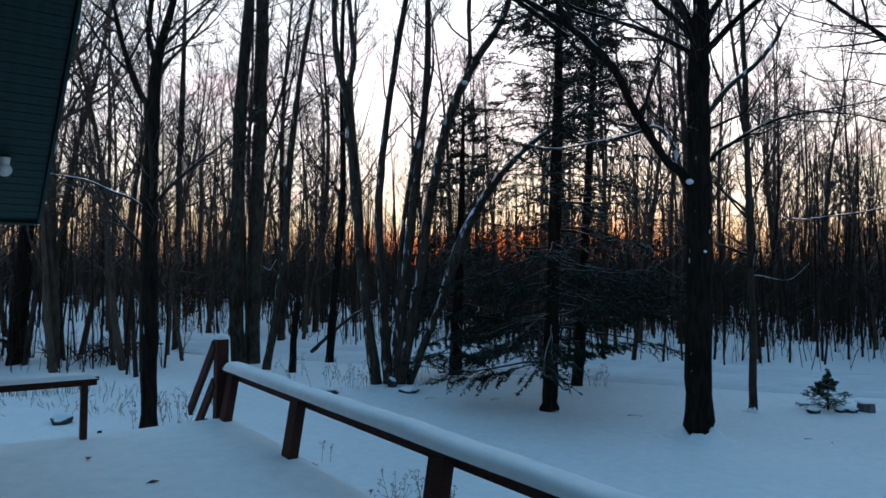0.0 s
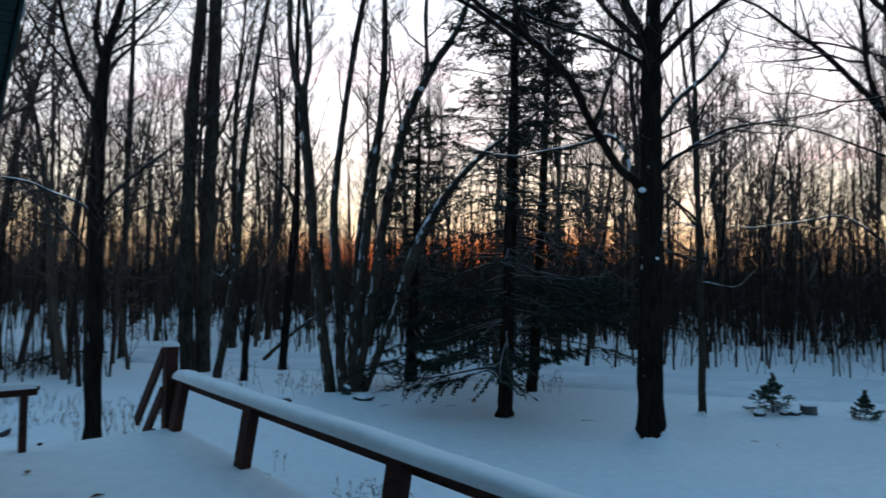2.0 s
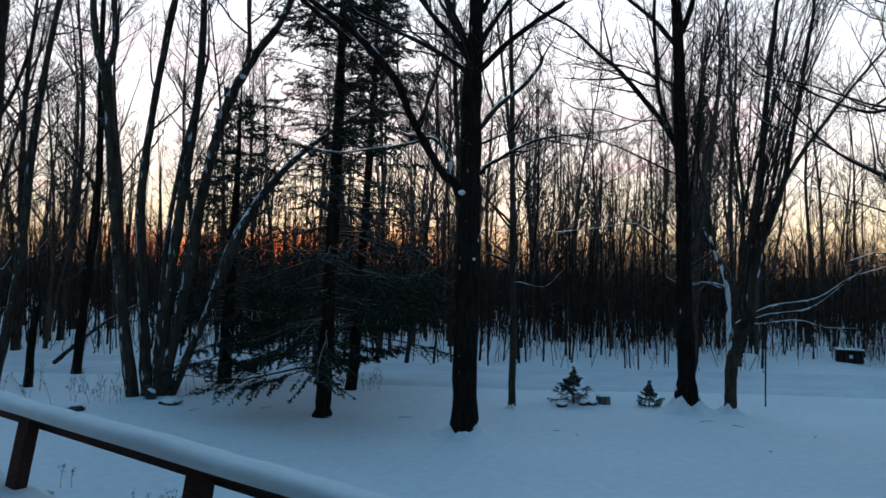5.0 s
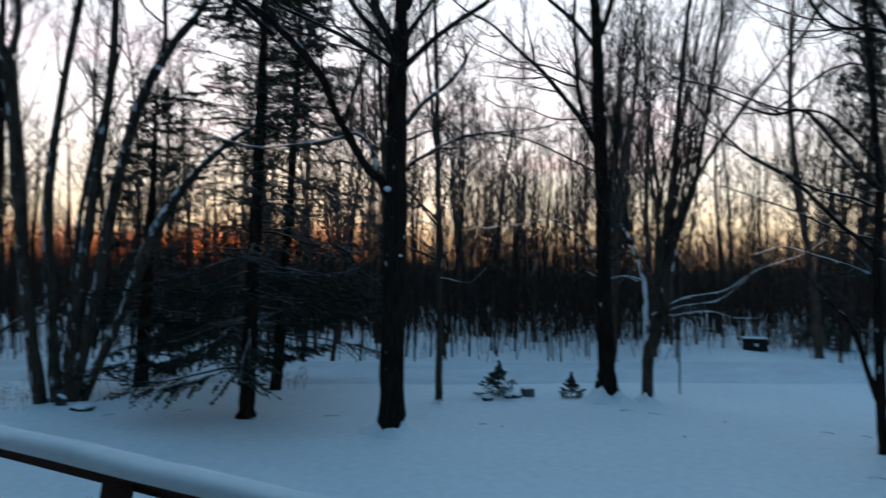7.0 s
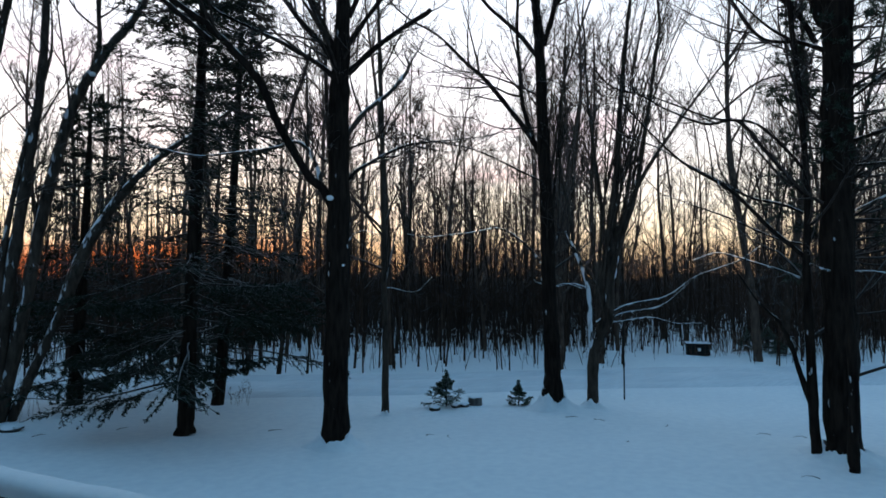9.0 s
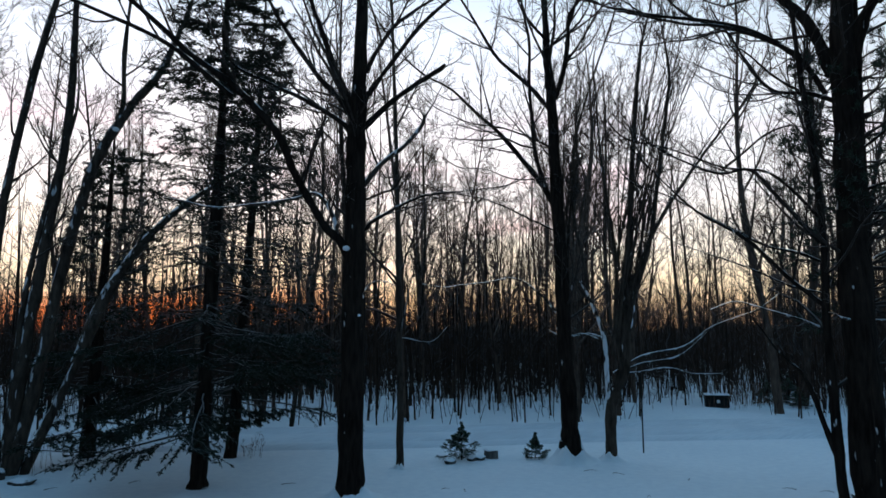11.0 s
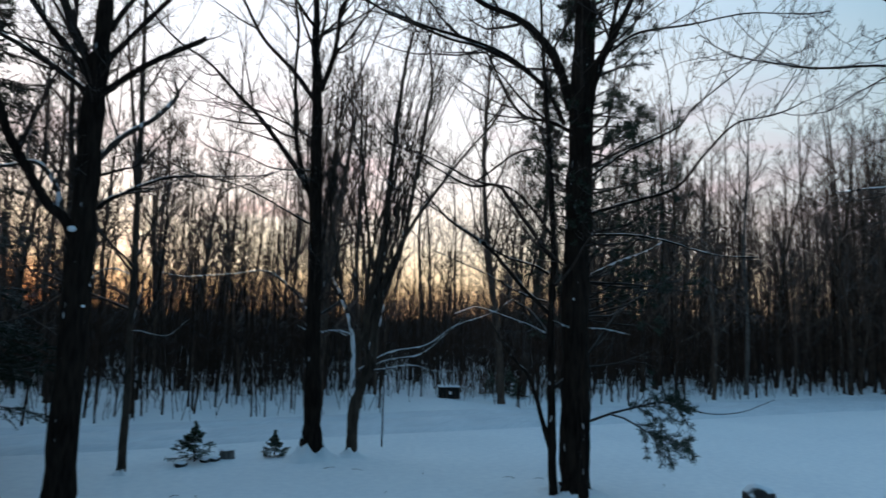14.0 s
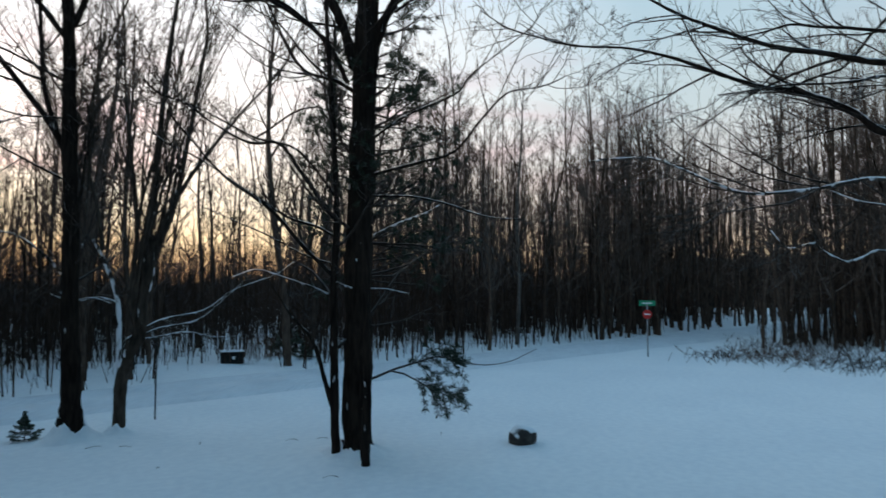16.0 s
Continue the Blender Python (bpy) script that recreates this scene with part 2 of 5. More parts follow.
def spawn(paths, radii, count, ratio, angle, up=0.15, wild=0.12, pts=5, tmin=0.15, thick=0.6, tip=0.004, zmin=None, length=None):
    """Children on a set of branches: count for each parent, at random places, bending upward."""
    n, p, _ = paths.shape
    par = np.repeat(np.arange(n), count)
    t = tmin + (1 - tmin) * RNG.random(len(par)) ** 0.85
    s = t * (p - 1)
    i = np.minimum(s.astype(int), p - 2)
    w = (s - i)[:, None]
    at = paths[par, i] * (1 - w) + paths[par, i + 1] * w
    r0 = radii[par, i] * (1 - w[:, 0]) + radii[par, i + 1] * w[:, 0]
    tan = unit(paths[par, i + 1] - paths[par, i])
    if zmin is not None:
        keep = at[:, 2] > zmin
        par, t, at, r0, tan = par[keep], t[keep], at[keep], r0[keep], tan[keep]
    side = RNG.normal(size=at.shape)
    side = unit(side - tan * (side * tan).sum(1, keepdims=True))
    a = np.radians(angle * (0.65 + 0.7 * RNG.random((len(at), 1))))
    d = unit(np.cos(a) * tan + np.sin(a) * side)
    ln = np.linalg.norm(np.diff(paths, axis=1), axis=2).sum(1)[par] if length is None else np.full(len(at), length)
    ln = ln * ratio * (0.45 + 0.75 * RNG.random(len(at))) * (1.15 - 0.6 * t)
    out = [at]
    for _ in range(pts - 1):
        d = unit(d + np.array([0, 0, up]) + wild * RNG.normal(size=d.shape))
        out.append(out[-1] + d * (ln / (pts - 1))[:, None])
    q = np.stack(out, 1)
    rb = np.maximum(np.minimum(r0 * thick, 0.012 * ln + 0.004), tip * 1.2)
    rad = rb[:, None] * np.linspace(1, 0, pts)[None] + tip * np.linspace(0, 1, pts)[None]
    return q, rad


def smooth_path(pts, per=4, wobble=0.0):
    """A Catmull-Rom run through a few (x, y, z, radius)."""
    p = np.array(pts, float)
    p = np.vstack([2 * p[0] - p[1], p, 2 * p[-1] - p[-2]])
    out = []
    for i in range(1, len(p) - 2):
        for k in range(per):
            t = k / per
            out.append(0.5 * (2 * p[i] + (p[i + 1] - p[i - 1]) * t + (2 * p[i - 1] - 5 * p[i] + 4 * p[i + 1] - p[i + 2]) * t * t
                              + (3 * p[i] - p[i - 1] - 3 * p[i + 1] + p[i + 2]) * t ** 3))
    out.append(p[-2])
    out = np.array(out)
    out[:, 3] = np.maximum(out[:, 3], 0.004)
    if wobble:
        out[1:, :3] += RNG.normal(size=(len(out) - 1, 3)) * wobble * out[1:, 3:4]
        out[1:, 3] *= 1 + 0.06 * RNG.normal(size=len(out) - 1)
    return out


def resample(path, n):
    s = np.linspace(0, len(path) - 1, n)
    i = np.minimum(s.astype(int), len(path) - 2)
    w = (s - i)[:, None]
    return path[i] * (1 - w) + path[i + 1] * w


# ---------------------------------------------------------------- ground
ROAD_X = [-120, -30, -8, 0, 7.5, 14, 22, 27, 36, 50, 120]
ROAD_Y = [60, 30, 21.6, 18.4, 15.5, 12.9, 9.9, 7.9, 4.4, -1, -24]
MOUNDS = [(3.69, 9.9, 0.05, 0.5), (8.36, 10.7, 0.09, 0.42), (9.0, 10.35, 0.06, 0.4), (1.82, 11.75, 0.05, 0.6), (-1.0, 14.05, 0.06, 0.9),
          (9.3, 5.85, 0.07, 0.8), (6.65, 11.9, 0.05, 0.5), (7.26, 11.8, 0.04, 0.35), (5.29, 11.72, 0.04, 0.35), (11.2, 3.7, 0.04, 0.6),
          (-2.1, 12.6, 0.08, 0.5)]


def road_y(x):
    return np.interp(x, ROAD_X, ROAD_Y)


def ground_z(x, y):
    x, y = np.asarray(x, float), np.asarray(y, float)
    z = 0.035 * np.sin(0.31 * x + 0.9 * np.sin(0.23 * y)) * np.sin(0.27 * y + 1.3) + 0.014 * np.sin(1.1 * x + 2.0 * np.sin(0.5 * y)) * np.sin(0.9 * y)
    for mx, my, a, r in MOUNDS:
        z = z + a * np.exp(-((x - mx) ** 2 + (y - my) ** 2) / (r * r))
    d = (y - road_y(x)) * 0.92
    past = np.clip((d - 2.0) / 2.5, 0, 1)
    rough = 0.09 * np.sin(1.7 * x + 1.1 * np.sin(1.3 * y)) * np.sin(1.5 * y + 0.7) + 0.05 * np.sin(3.1 * x) * np.sin(2.7 * y + 1)
    z = z + past * (0.13 + rough)
    z = z - 0.07 * np.exp(-(d / 1.7) ** 4)
    left = np.clip((-5.0 - x) / 3, 0, 1) * np.clip((y - 9) / 4, 0, 1)
    return z + left * rough * 0.7


def build_ground():
    ang = np.linspace(0, 2 * np.pi, 420, endpoint=False)
    rad = [0.6]
    while rad[-1] < 60:
        rad.append(rad[-1] * 1.022 + 0.03)
    while rad[-1] < 4000:
        rad.append(rad[-1] * 1.25)
    rad = np.array(rad)
    x = rad[:, None] * np.sin(ang)[None]
    y = rad[:, None] * np.cos(ang)[None]
    fade = np.clip(1.5 - rad / 200, 0, 1)[:, None]
    z = ground_z(x, y) * fade
    v = np.stack([x, y, z], -1).reshape(-1, 3)
    n = len(ang)
    i = np.arange(len(rad) - 1)[:, None] * n
    k = np.arange(n)[None]
    k2 = (k + 1) % n
    f = np.stack([i + k, i + n + k, i + n + k2, i + k2], -1).reshape(-1, 4)[:, ::-1]
    v = np.vstack([v, [[0, 0, float(ground_z(0, 0))]]])
    c = len(v) - 1
    faces = f.tolist() + [[c, a, (a + 1) % n][::-1] for a in range(n)]
    tagged(new("ground", mesh_of("ground", v.tolist(), faces, SNOW)), "snow-covered lawn running out under the woods", "ground", kind="structure")


build_ground()


def build_road():
    xs = np.linspace(-60, 90, 260)
    across = np.array([-1.75, -1.5, -1.1, -0.95, -0.75, -0.55, -0.4, 0, 0.4, 0.55, 0.75, 0.95, 1.1, 1.5, 1.75])
    prof = np.array([-0.04, 0.07, 0.05, 0.0, -0.045, 0.0, 0.05, 0.06, 0.05, 0.0, -0.045, 0.0, 0.05, 0.07, -0.04])
    v = []
    for x in xs:
        y0 = float(road_y(x))
        for a, p in zip(across, prof):
            y = y0 + a * 1.07
            v.append((x, y, float(ground_z(x, y0)) + 0.05 + p + 0.006 * math.sin(3 * x + 5 * a)))
    m = len(across)
    f = [(i * m + k, (i + 1) * m + k, (i + 1) * m + k + 1, i * m + k + 1) for i in range(len(xs) - 1) for k in range(m - 1)]
    tagged(new("road", mesh_of("road", v, f, PACKED)), "narrow lane under driven snow with two wheel ruts", "road", kind="structure")


build_road()

# ---------------------------------------------------------------- deck, rails, house.  u runs along the rail, n out from the house
U, N = Vector((-0.583, 0.8125, 0)), Vector((0.8125, 0.583, 0))
DECK = Matrix((( U.x, N.x, 0, 0), (U.y, N.y, 0, 0), (0, 0, 1, 0), (0, 0, 0, 1)))   # local x is u, local y is n (mirrored pair)
DECK_Z = 0.7
TURN_U = math.degrees(math.atan2(U.y, U.x))


def on_deck(u, n, z):
    p = U * u + N * n
    return (p.x, p.y, z)


def frame_at(u, n, z):
    """Local x along u, local y toward the house, z up."""
    return Matrix.Translation(on_deck(u, n, z)) @ pose(0, 0, 0, 0, 0, TURN_U)


def snow_cap(length, width, height, seed, ends=True):
    """A soft loaf of snow along x, from 0 to length."""
    rs = np.random.default_rng(seed)
    seg, arc = max(int(length / 0.06), 8), 11
    ph = rs.random(6) * 6
    v, f = [], []
    for i in range(seg + 1):
        x = length * i / seg
        e = min(1.0, (min(x, length - x) + 0.012) / (height * 1.1)) if ends else 1.0
        k = math.sqrt(max(1 - (1 - e) ** 2, 0.02))
        h = height * k * (1 + 0.07 * math.sin(2.1 * x + ph[0]) + 0.045 * math.sin(5.3 * x + ph[1]) + 0.03 * math.sin(13 * x + ph[2]) + 0.02 * math.sin(31 * x + ph[4]))
        w = width / 2 * (0.9 + 0.1 * k) * (1 + 0.03 * math.sin(4 * x + ph[3]))
        for j in range(arc):
            a = math.pi * j / (arc - 1)
            c, s = math.cos(a), math.sin(a)
            v.append((x, w * math.copysign(abs(c) ** 0.7, c), h * s ** 0.62 if s > 1e-6 else 0.0))
    for i in range(seg):
        for j in range(arc - 1):
            f.append((i * arc + j, i * arc + j + 1, (i + 1) * arc + j + 1, (i + 1) * arc + j))
    f.append(tuple(range(arc))[::-1])
    f.append(tuple(seg * arc + j for j in range(arc)))
    return mesh_of("snow_cap", v, f, SNOW)


def build_deck():
    deck = thing("deck", (0, 0, 0), "raised wooden deck buried under smooth snow", "deck", kind="structure")
    u0, u1, n0, n1 = -4.0, 7.72, -0.8, 2.62
    for name, a, b, w, l in (("rim_board", (u0 + u1) / 2, n1 - 0.06, u1 - u0, 0.04), ("end_board", u1 - 0.06, (n0 + n1) / 2, 0.04, n1 - n0 - 0.1)):
        bm = bmesh.new()
        box(bm, w, l, 0.24, bevel=0.004)
        o = part(name, bm, DECKWOOD, deck)
        o.matrix_basis = frame_at(a, b, DECK_Z - 0.2)
    # boards, end to end under the snow
    bm = bmesh.new()
    box(bm, u1 - u0 - 0.1, 0.138, 0.035, bevel=0.004)
    me = bpy.data.meshes.new("deck_board")
    bm.to_mesh(me)
    bm.free()
    me.materials.append(DECKWOOD)
    for k in range(23):
        o = new("deck_board", me)
        o.parent = deck
        o.matrix_basis = frame_at((u0 + u1) / 2, n0 + 0.08 + 0.146 * k, DECK_Z - 0.06)
    for u in (-3.6, 0.2, 4.0, 7.4):
        bm = bmesh.new()
        box(bm, 0.14, 0.14, 0.6, bevel=0.008)
        o = part("deck_foot", bm, DECKWOOD, deck)
        o.matrix_basis = frame_at(u, n1 - 0.2, 0.24)
    # the blanket of snow, rounded at the free edges
    nu, nn = 130, 44
    v, f = [], []
    for i in range(nu + 1):
        for j in range(nn + 1):
            u = u0 + (u1 - u0) * (1 - (1 - i / nu) ** 1.5)
            n = n0 + (n1 - n0) * (1 - (1 - j / nn) ** 1.5)
            edge = min(u1 - u, n1 - n)
            drop = 0.0 if edge > 0.1 else 0.075 * (1 - math.sqrt(max(0, 1 - (1 - edge / 0.1) ** 2)))
            z = DECK_Z - drop + 0.008 * math.sin(1.3 * u + math.sin(2 * n)) + 0.004 * math.sin(4 * u + 3 * n)
            v.append(on_deck(u, n, z))
    for i in range(nu):
        for j in range(nn):
            a = i * (nn + 1) + j
            f.append((a, a + 1, a + nn + 2, a + nn + 1))
    o = part("snow_blanket", mesh_of("snow_blanket", v, f, SNOW), None, deck, "smooth fresh snow")
    return deck


build_deck()


def railing(name, label, u, n, length, turn, posts, slant=0.1, width=0.2, seed=1, post_w=0.17, deep=0.105, top=0.615, snow=0.062):
    r = tagged(new(name), label, "railing", kind="structure")
    r.matrix_basis = frame_at(u, n, DECK_Z) @ pose(0, 0, 0, 0, 0, turn)
    bm = bmesh.new()
    box(bm, length, width, 0.04, (length / 2, 0, top - 0.07), bevel=0.006)
    part("rail_board", bm, DECKWOOD, r)
    bm = bmesh.new()
    box(bm, length - 0.02, 0.04, deep, (length / 2, 0.06 if slant else 0.0, top - 0.092 - deep / 2), bevel=0.005)
    part("rail_stringer", bm, DECKWOOD, r)
    o = part("snow_cap", snow_cap(length - 0.01, width * 1.07, snow + 0.022, seed), None, r, "rounded cap of snow")
    o.location = (0.005, 0, top - 0.071)
    for x in posts:
        bm = bmesh.new()
        box(bm, post_w, 0.09, top + 0.02, bevel=0.006)
        for vv in bm.verts:
            vv.co.y += slant * (vv.co.z / (top + 0.02))
        o = part("post", bm, DECKWOOD, r)
        o.location = (x, -0.05 if slant else 0.0, (top + 0.02) / 2 - 0.1)
    return r


# the frame's local x points along +u and local y toward the house
railing("deck_railing", "low brown deck railing with slanted posts, capped with snow", 7.58, 2.56, 11.2, 180,
        (0.09, 1.83, 4.03, 6.1, 8.1, 10.2), seed=3)
railing("end_railing", "low brown railing across the deck's end, capped with snow", 7.45, 1.2, 1.95, 90, (0.12, 1.5), slant=0.0, width=0.14, seed=9, post_w=0.06, deep=0.05, top=0.65, snow=0.035)


def stair():
    s = tagged(new("deck_stair"), "wooden deck stair with sloping handrails and a snow-topped newel", "stairs", kind="structure")
    s.matrix_basis = frame_at(7.72, 1.8, 0)
    for name, y in (("newel", -0.68),):
        bm = bmesh.new()
        box(bm, 0.13, 0.13, 1.46, bevel=0.01)
        o = part(name, bm, DECKWOOD, s)
        o.location = (-0.03, y, 0.84)
        o = part("snow_cap", snow_cap(0.15, 0.15, 0.06, 4), None, o, "small cap of snow")
        o.location = (-0.075, 0, 0.731)
    for name, z in (("handrail", 1.42), ("lower_rail", 1.0)):
        bm = bmesh.new()
        box(bm, 1.3, 0.045, 0.12, bevel=0.005)
        o = part(name, bm, DECKWOOD, s)
        o.matrix_basis = pose(0.47, -0.62, z - 0.36, 0, 44, 0)
    for k in range(3):
        bm = bmesh.new()
        box(bm, 0.3, 1.1, 0.04, bevel=0.005)
        o = part("tread", bm, DECKWOOD, s)
        o.location = (0.16 + 0.27 * k, 0, 0.5 - 0.18 * k)
        q = part("snow_cap", snow_cap(1.08, 0.28, 0.06, 20 + k), None, o, "soft snow")
        q.matrix_basis = pose(0, -0.54, 0.021, 0, 0, 90)
    for y in (-0.53, 0.53):
        bm = bmesh.new()
        box(bm, 1.15, 0.04, 0.2, bevel=0.004)
        o = part("stringer", bm, DECKWOOD, s)
        o.matrix_basis = pose(0.42, y, 0.3, 0, 33.7, 0)


stair()

ROOF_RISE = 0.618
EAVE_U, EAVE_Z, RAKE_N, RIDGE_U = 8.16, 2.76, 0.71, 2.2


def house():
    h = tagged(new("house"), "dark green house gable with a deep boarded roof overhang", "house", kind="structure")
    h.matrix_basis = frame_at(0, 0, 0)
    zr = EAVE_Z + (EAVE_U - RIDGE_U) * ROOF_RISE
    low_u = 2 * RIDGE_U - EAVE_U
    # gable wall behind the camera, local y toward the house
    pts = [(low_u + 0.5, 0), (EAVE_U - 0.5, 0), (EAVE_U - 0.5, EAVE_Z + 0.2), (RIDGE_U, zr - 0.1), (low_u + 0.5, EAVE_Z + 0.2)]
    bm = bmesh.new()
    vs = [bm.verts.new((a, 0.8, b)) for a, b in pts]
    face = bm.faces.new(vs)
    r = bmesh.ops.extrude_face_region(bm, geom=[face])
    bmesh.ops.translate(bm, vec=(0, 0.16, 0), verts=[e for e in r["geom"] if isinstance(e, bmesh.types.BMVert)])
    bmesh.ops.recalc_face_normals(bm, faces=bm.faces)
    part("wall", bm, SIDING, h)
    for u in (low_u + 0.58, EAVE_U - 0.58):
        bm = bmesh.new()
        box(bm, 0.16, 6.0, EAVE_Z + 0.1, (u, 3.97, (EAVE_Z + 0.1) / 2))
        part("wall", bm, SIDING, h)
    ang = math.degrees(math.atan(ROOF_RISE))
    slope = math.hypot(EAVE_U - RIDGE_U, (EAVE_U - RIDGE_U) * ROOF_RISE)
    for sgn in (1, -1):
        bm = bmesh.new()
        box(bm, slope, 8.0, 0.12, bevel=0.01)
        roof = part("roof", bm, GREEN, h)
        mid = RIDGE_U + sgn * (EAVE_U - RIDGE_U) / 2
        roof.matrix_basis = pose(mid, -RAKE_N + 4.0, (zr + EAVE_Z) / 2 + 0.12, 0, sgn * ang, 0)
        q = part("roof_snow", snow_cap(slope, 7.9, 0.12, 31), None, roof, "even layer of snow")
        q.location = (-slope / 2, 0, 0.061)
        if sgn == 1:
            bm = bmesh.new()
            box(bm, 0.053, 7.98, 0.018, bevel=0.006)
            me = bpy.data.meshes.new("soffit_board")
            bm.to_mesh(me)
            bm.free()
            me.materials.append(GREEN)
            k = 0
            while 0.1 + 0.055 * k < slope:
                o = new("soffit_board", me)
                o.parent = roof
                o.location = (slope / 2 - 0.1 - 0.055 * k, 0.0, -0.07 - 0.003 * (k % 2))
                k += 1
            bm = bmesh.new()
            box(bm, slope, 0.03, 0.17, (0, -4.016, -0.02), bevel=0.004)
            part("rake_board", bm, GREEN, roof)
            bm = bmesh.new()
            box(bm, 0.03, 8.0, 0.15, (slope / 2 + 0.016, 0, -0.02), bevel=0.004)
            part("fascia", bm, GREEN, roof)


house()


def porch_lamp():
    p = Vector((-3.92, 6.09, 3.22))
    t = thing("porch_lamp", p, "small white globe lamp, unlit, under the green eave", "lamp")
    bm = bmesh.new()
    bmesh.ops.create_uvsphere(bm, u_segments=20, v_segments=14, radius=0.06)
    part("globe", bm, WHITE, t, smooth=True)
    bm = bmesh.new()
    bmesh.ops.create_cone(bm, cap_ends=True, segments=16, radius1=0.035, radius2=0.045, depth=0.07, matrix=Matrix.Translation((0, 0, 0.075)))
    part("holder", bm, WHITE, t)


porch_lamp()

# ---------------------------------------------------------------- key trees


class Tree:
    """A bare tree grown round a few limbs given as (x, y, z, radius)."""

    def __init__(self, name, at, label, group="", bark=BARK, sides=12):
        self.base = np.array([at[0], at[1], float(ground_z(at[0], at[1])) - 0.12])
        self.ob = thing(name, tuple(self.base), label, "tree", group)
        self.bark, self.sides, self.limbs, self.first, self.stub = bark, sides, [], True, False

    def limb(self, pts, ext=0.0, bark=None):
        p = smooth_path(pts, 5, 0.05)
        if ext == 0 and p[-1, 3] > 0.008 and not self.stub:
            ext = min(60 * p[-1, 3], 3.0)
        if ext > 0:
            d = unit(p[-1, :3] - p[-5, :3])
            q = [p[-1]]
            for i in range(1, 9):
                d = unit(d + np.array([0, 0, 0.06]) + 0.07 * RNG.normal(size=3))
                q.append(np.array([*(q[-1][:3] + d * ext / 8), p[-1, 3] * (1 - i / 8.5) + 0.006]))
            p = np.vstack([p, q[1:]])
        if self.first:
            p[0, 3] *= 1.15
        tb = Tubes()
        tb.add(p[:, :3], p[:, 3], self.sides if self.first else 8)
        part("trunk" if self.first else "limb", tb.mesh("limb", bark or self.bark, self.base), None, self.ob)
        self.first = False
        self.limbs.append(p)

    def twigs(self, per_metre=2.2, zmin=2.2, fine=5, finer=4, ratio=0.3, angle=54, up=0.09, mat=TWIG, tip=0.0029, reach=2.2):
        tb = Tubes()
        for p in self.limbs:
            ln = np.linalg.norm(np.diff(p[:, :3], axis=0), axis=1).sum()
            q = resample(p, 12)
            k = max(int(ln * per_metre), 2)
            a, ra = spawn(q[None, :, :3], q[None, :, 3], k, 1.0, angle, up, 0.11, 8, 0.12, 0.6, tip * 1.3, zmin, length=min(ln * ratio + 0.4, reach))
            if not len(a):
                continue
            b, rb = spawn(a, ra, fine, 0.5, 42, up, 0.15, 5, 0.15, 0.65, tip)
            c, rc = spawn(b, rb, finer, 0.55, 40, up * 0.6, 0.16, 4, 0.15, 0.7, tip * 0.75)
            tb.add(a, ra, 5)
            tb.add(b, rb, 3)
            tb.add(c, rc, 3)
        part("crown", tb.mesh("crown", mat, self.base), None, self.ob)
        return self


def snow_lump(tree, at, size):
    bm = bmesh.new()
    bmesh.ops.create_icosphere(bm, subdivisions=2, radius=1)
    for v in bm.verts:
        v.co *= 1 + 0.15 * noise.noise(v.co * 2 + Vector(at))
    bmesh.ops.scale(bm, vec=(size, size, size * 0.75), verts=bm.verts)
    o = part("snow_lump", bm, SNOW, tree.ob, "clump of snow", True)
    o.location = Vector(at) - Vector(tree.base)


def snow_skirt(tree, radius, height, seed):
    """Snow banked unevenly against the foot of a trunk."""
    rs = np.random.default_rng(seed)
    n, ph = 40, rs.random(4) * 6
    x0, y0 = tree.base[0], tree.base[1]
    v = []
    for grow, up in ((0.86, 1.0), (1.06, 0.9), (1.3, 0.5), (1.75, 0.2), (2.5, -0.25)):
        for k in range(n):
            a = 2 * math.pi * k / n
            lift = 0.55 + 0.25 * math.sin(2 * a + ph[0]) + 0.18 * math.sin(5 * a + ph[1]) + 0.22 * (rs.random() - 0.5) * (up > 0.4)
            r = radius * grow * (1 + 0.09 * math.sin(3 * a + ph[2]) + 0.05 * math.sin(7 * a + ph[3]))
            x, y = x0 + r * math.cos(a), y0 + r * math.sin(a)
            v.append((x - x0, y - y0, float(ground_z(x, y)) + height * up * max(lift, 0.12) - tree.base[2]))
    f = [(i * n + k, (i + 1) * n + k, (i + 1) * n + (k + 1) % n, i * n + (k + 1) % n) for i in range(4) for k in range(n)]
    part("snow_skirt", mesh_of("snow_skirt", v, f, SNOW), None, tree.ob, "ragged bank of snow")


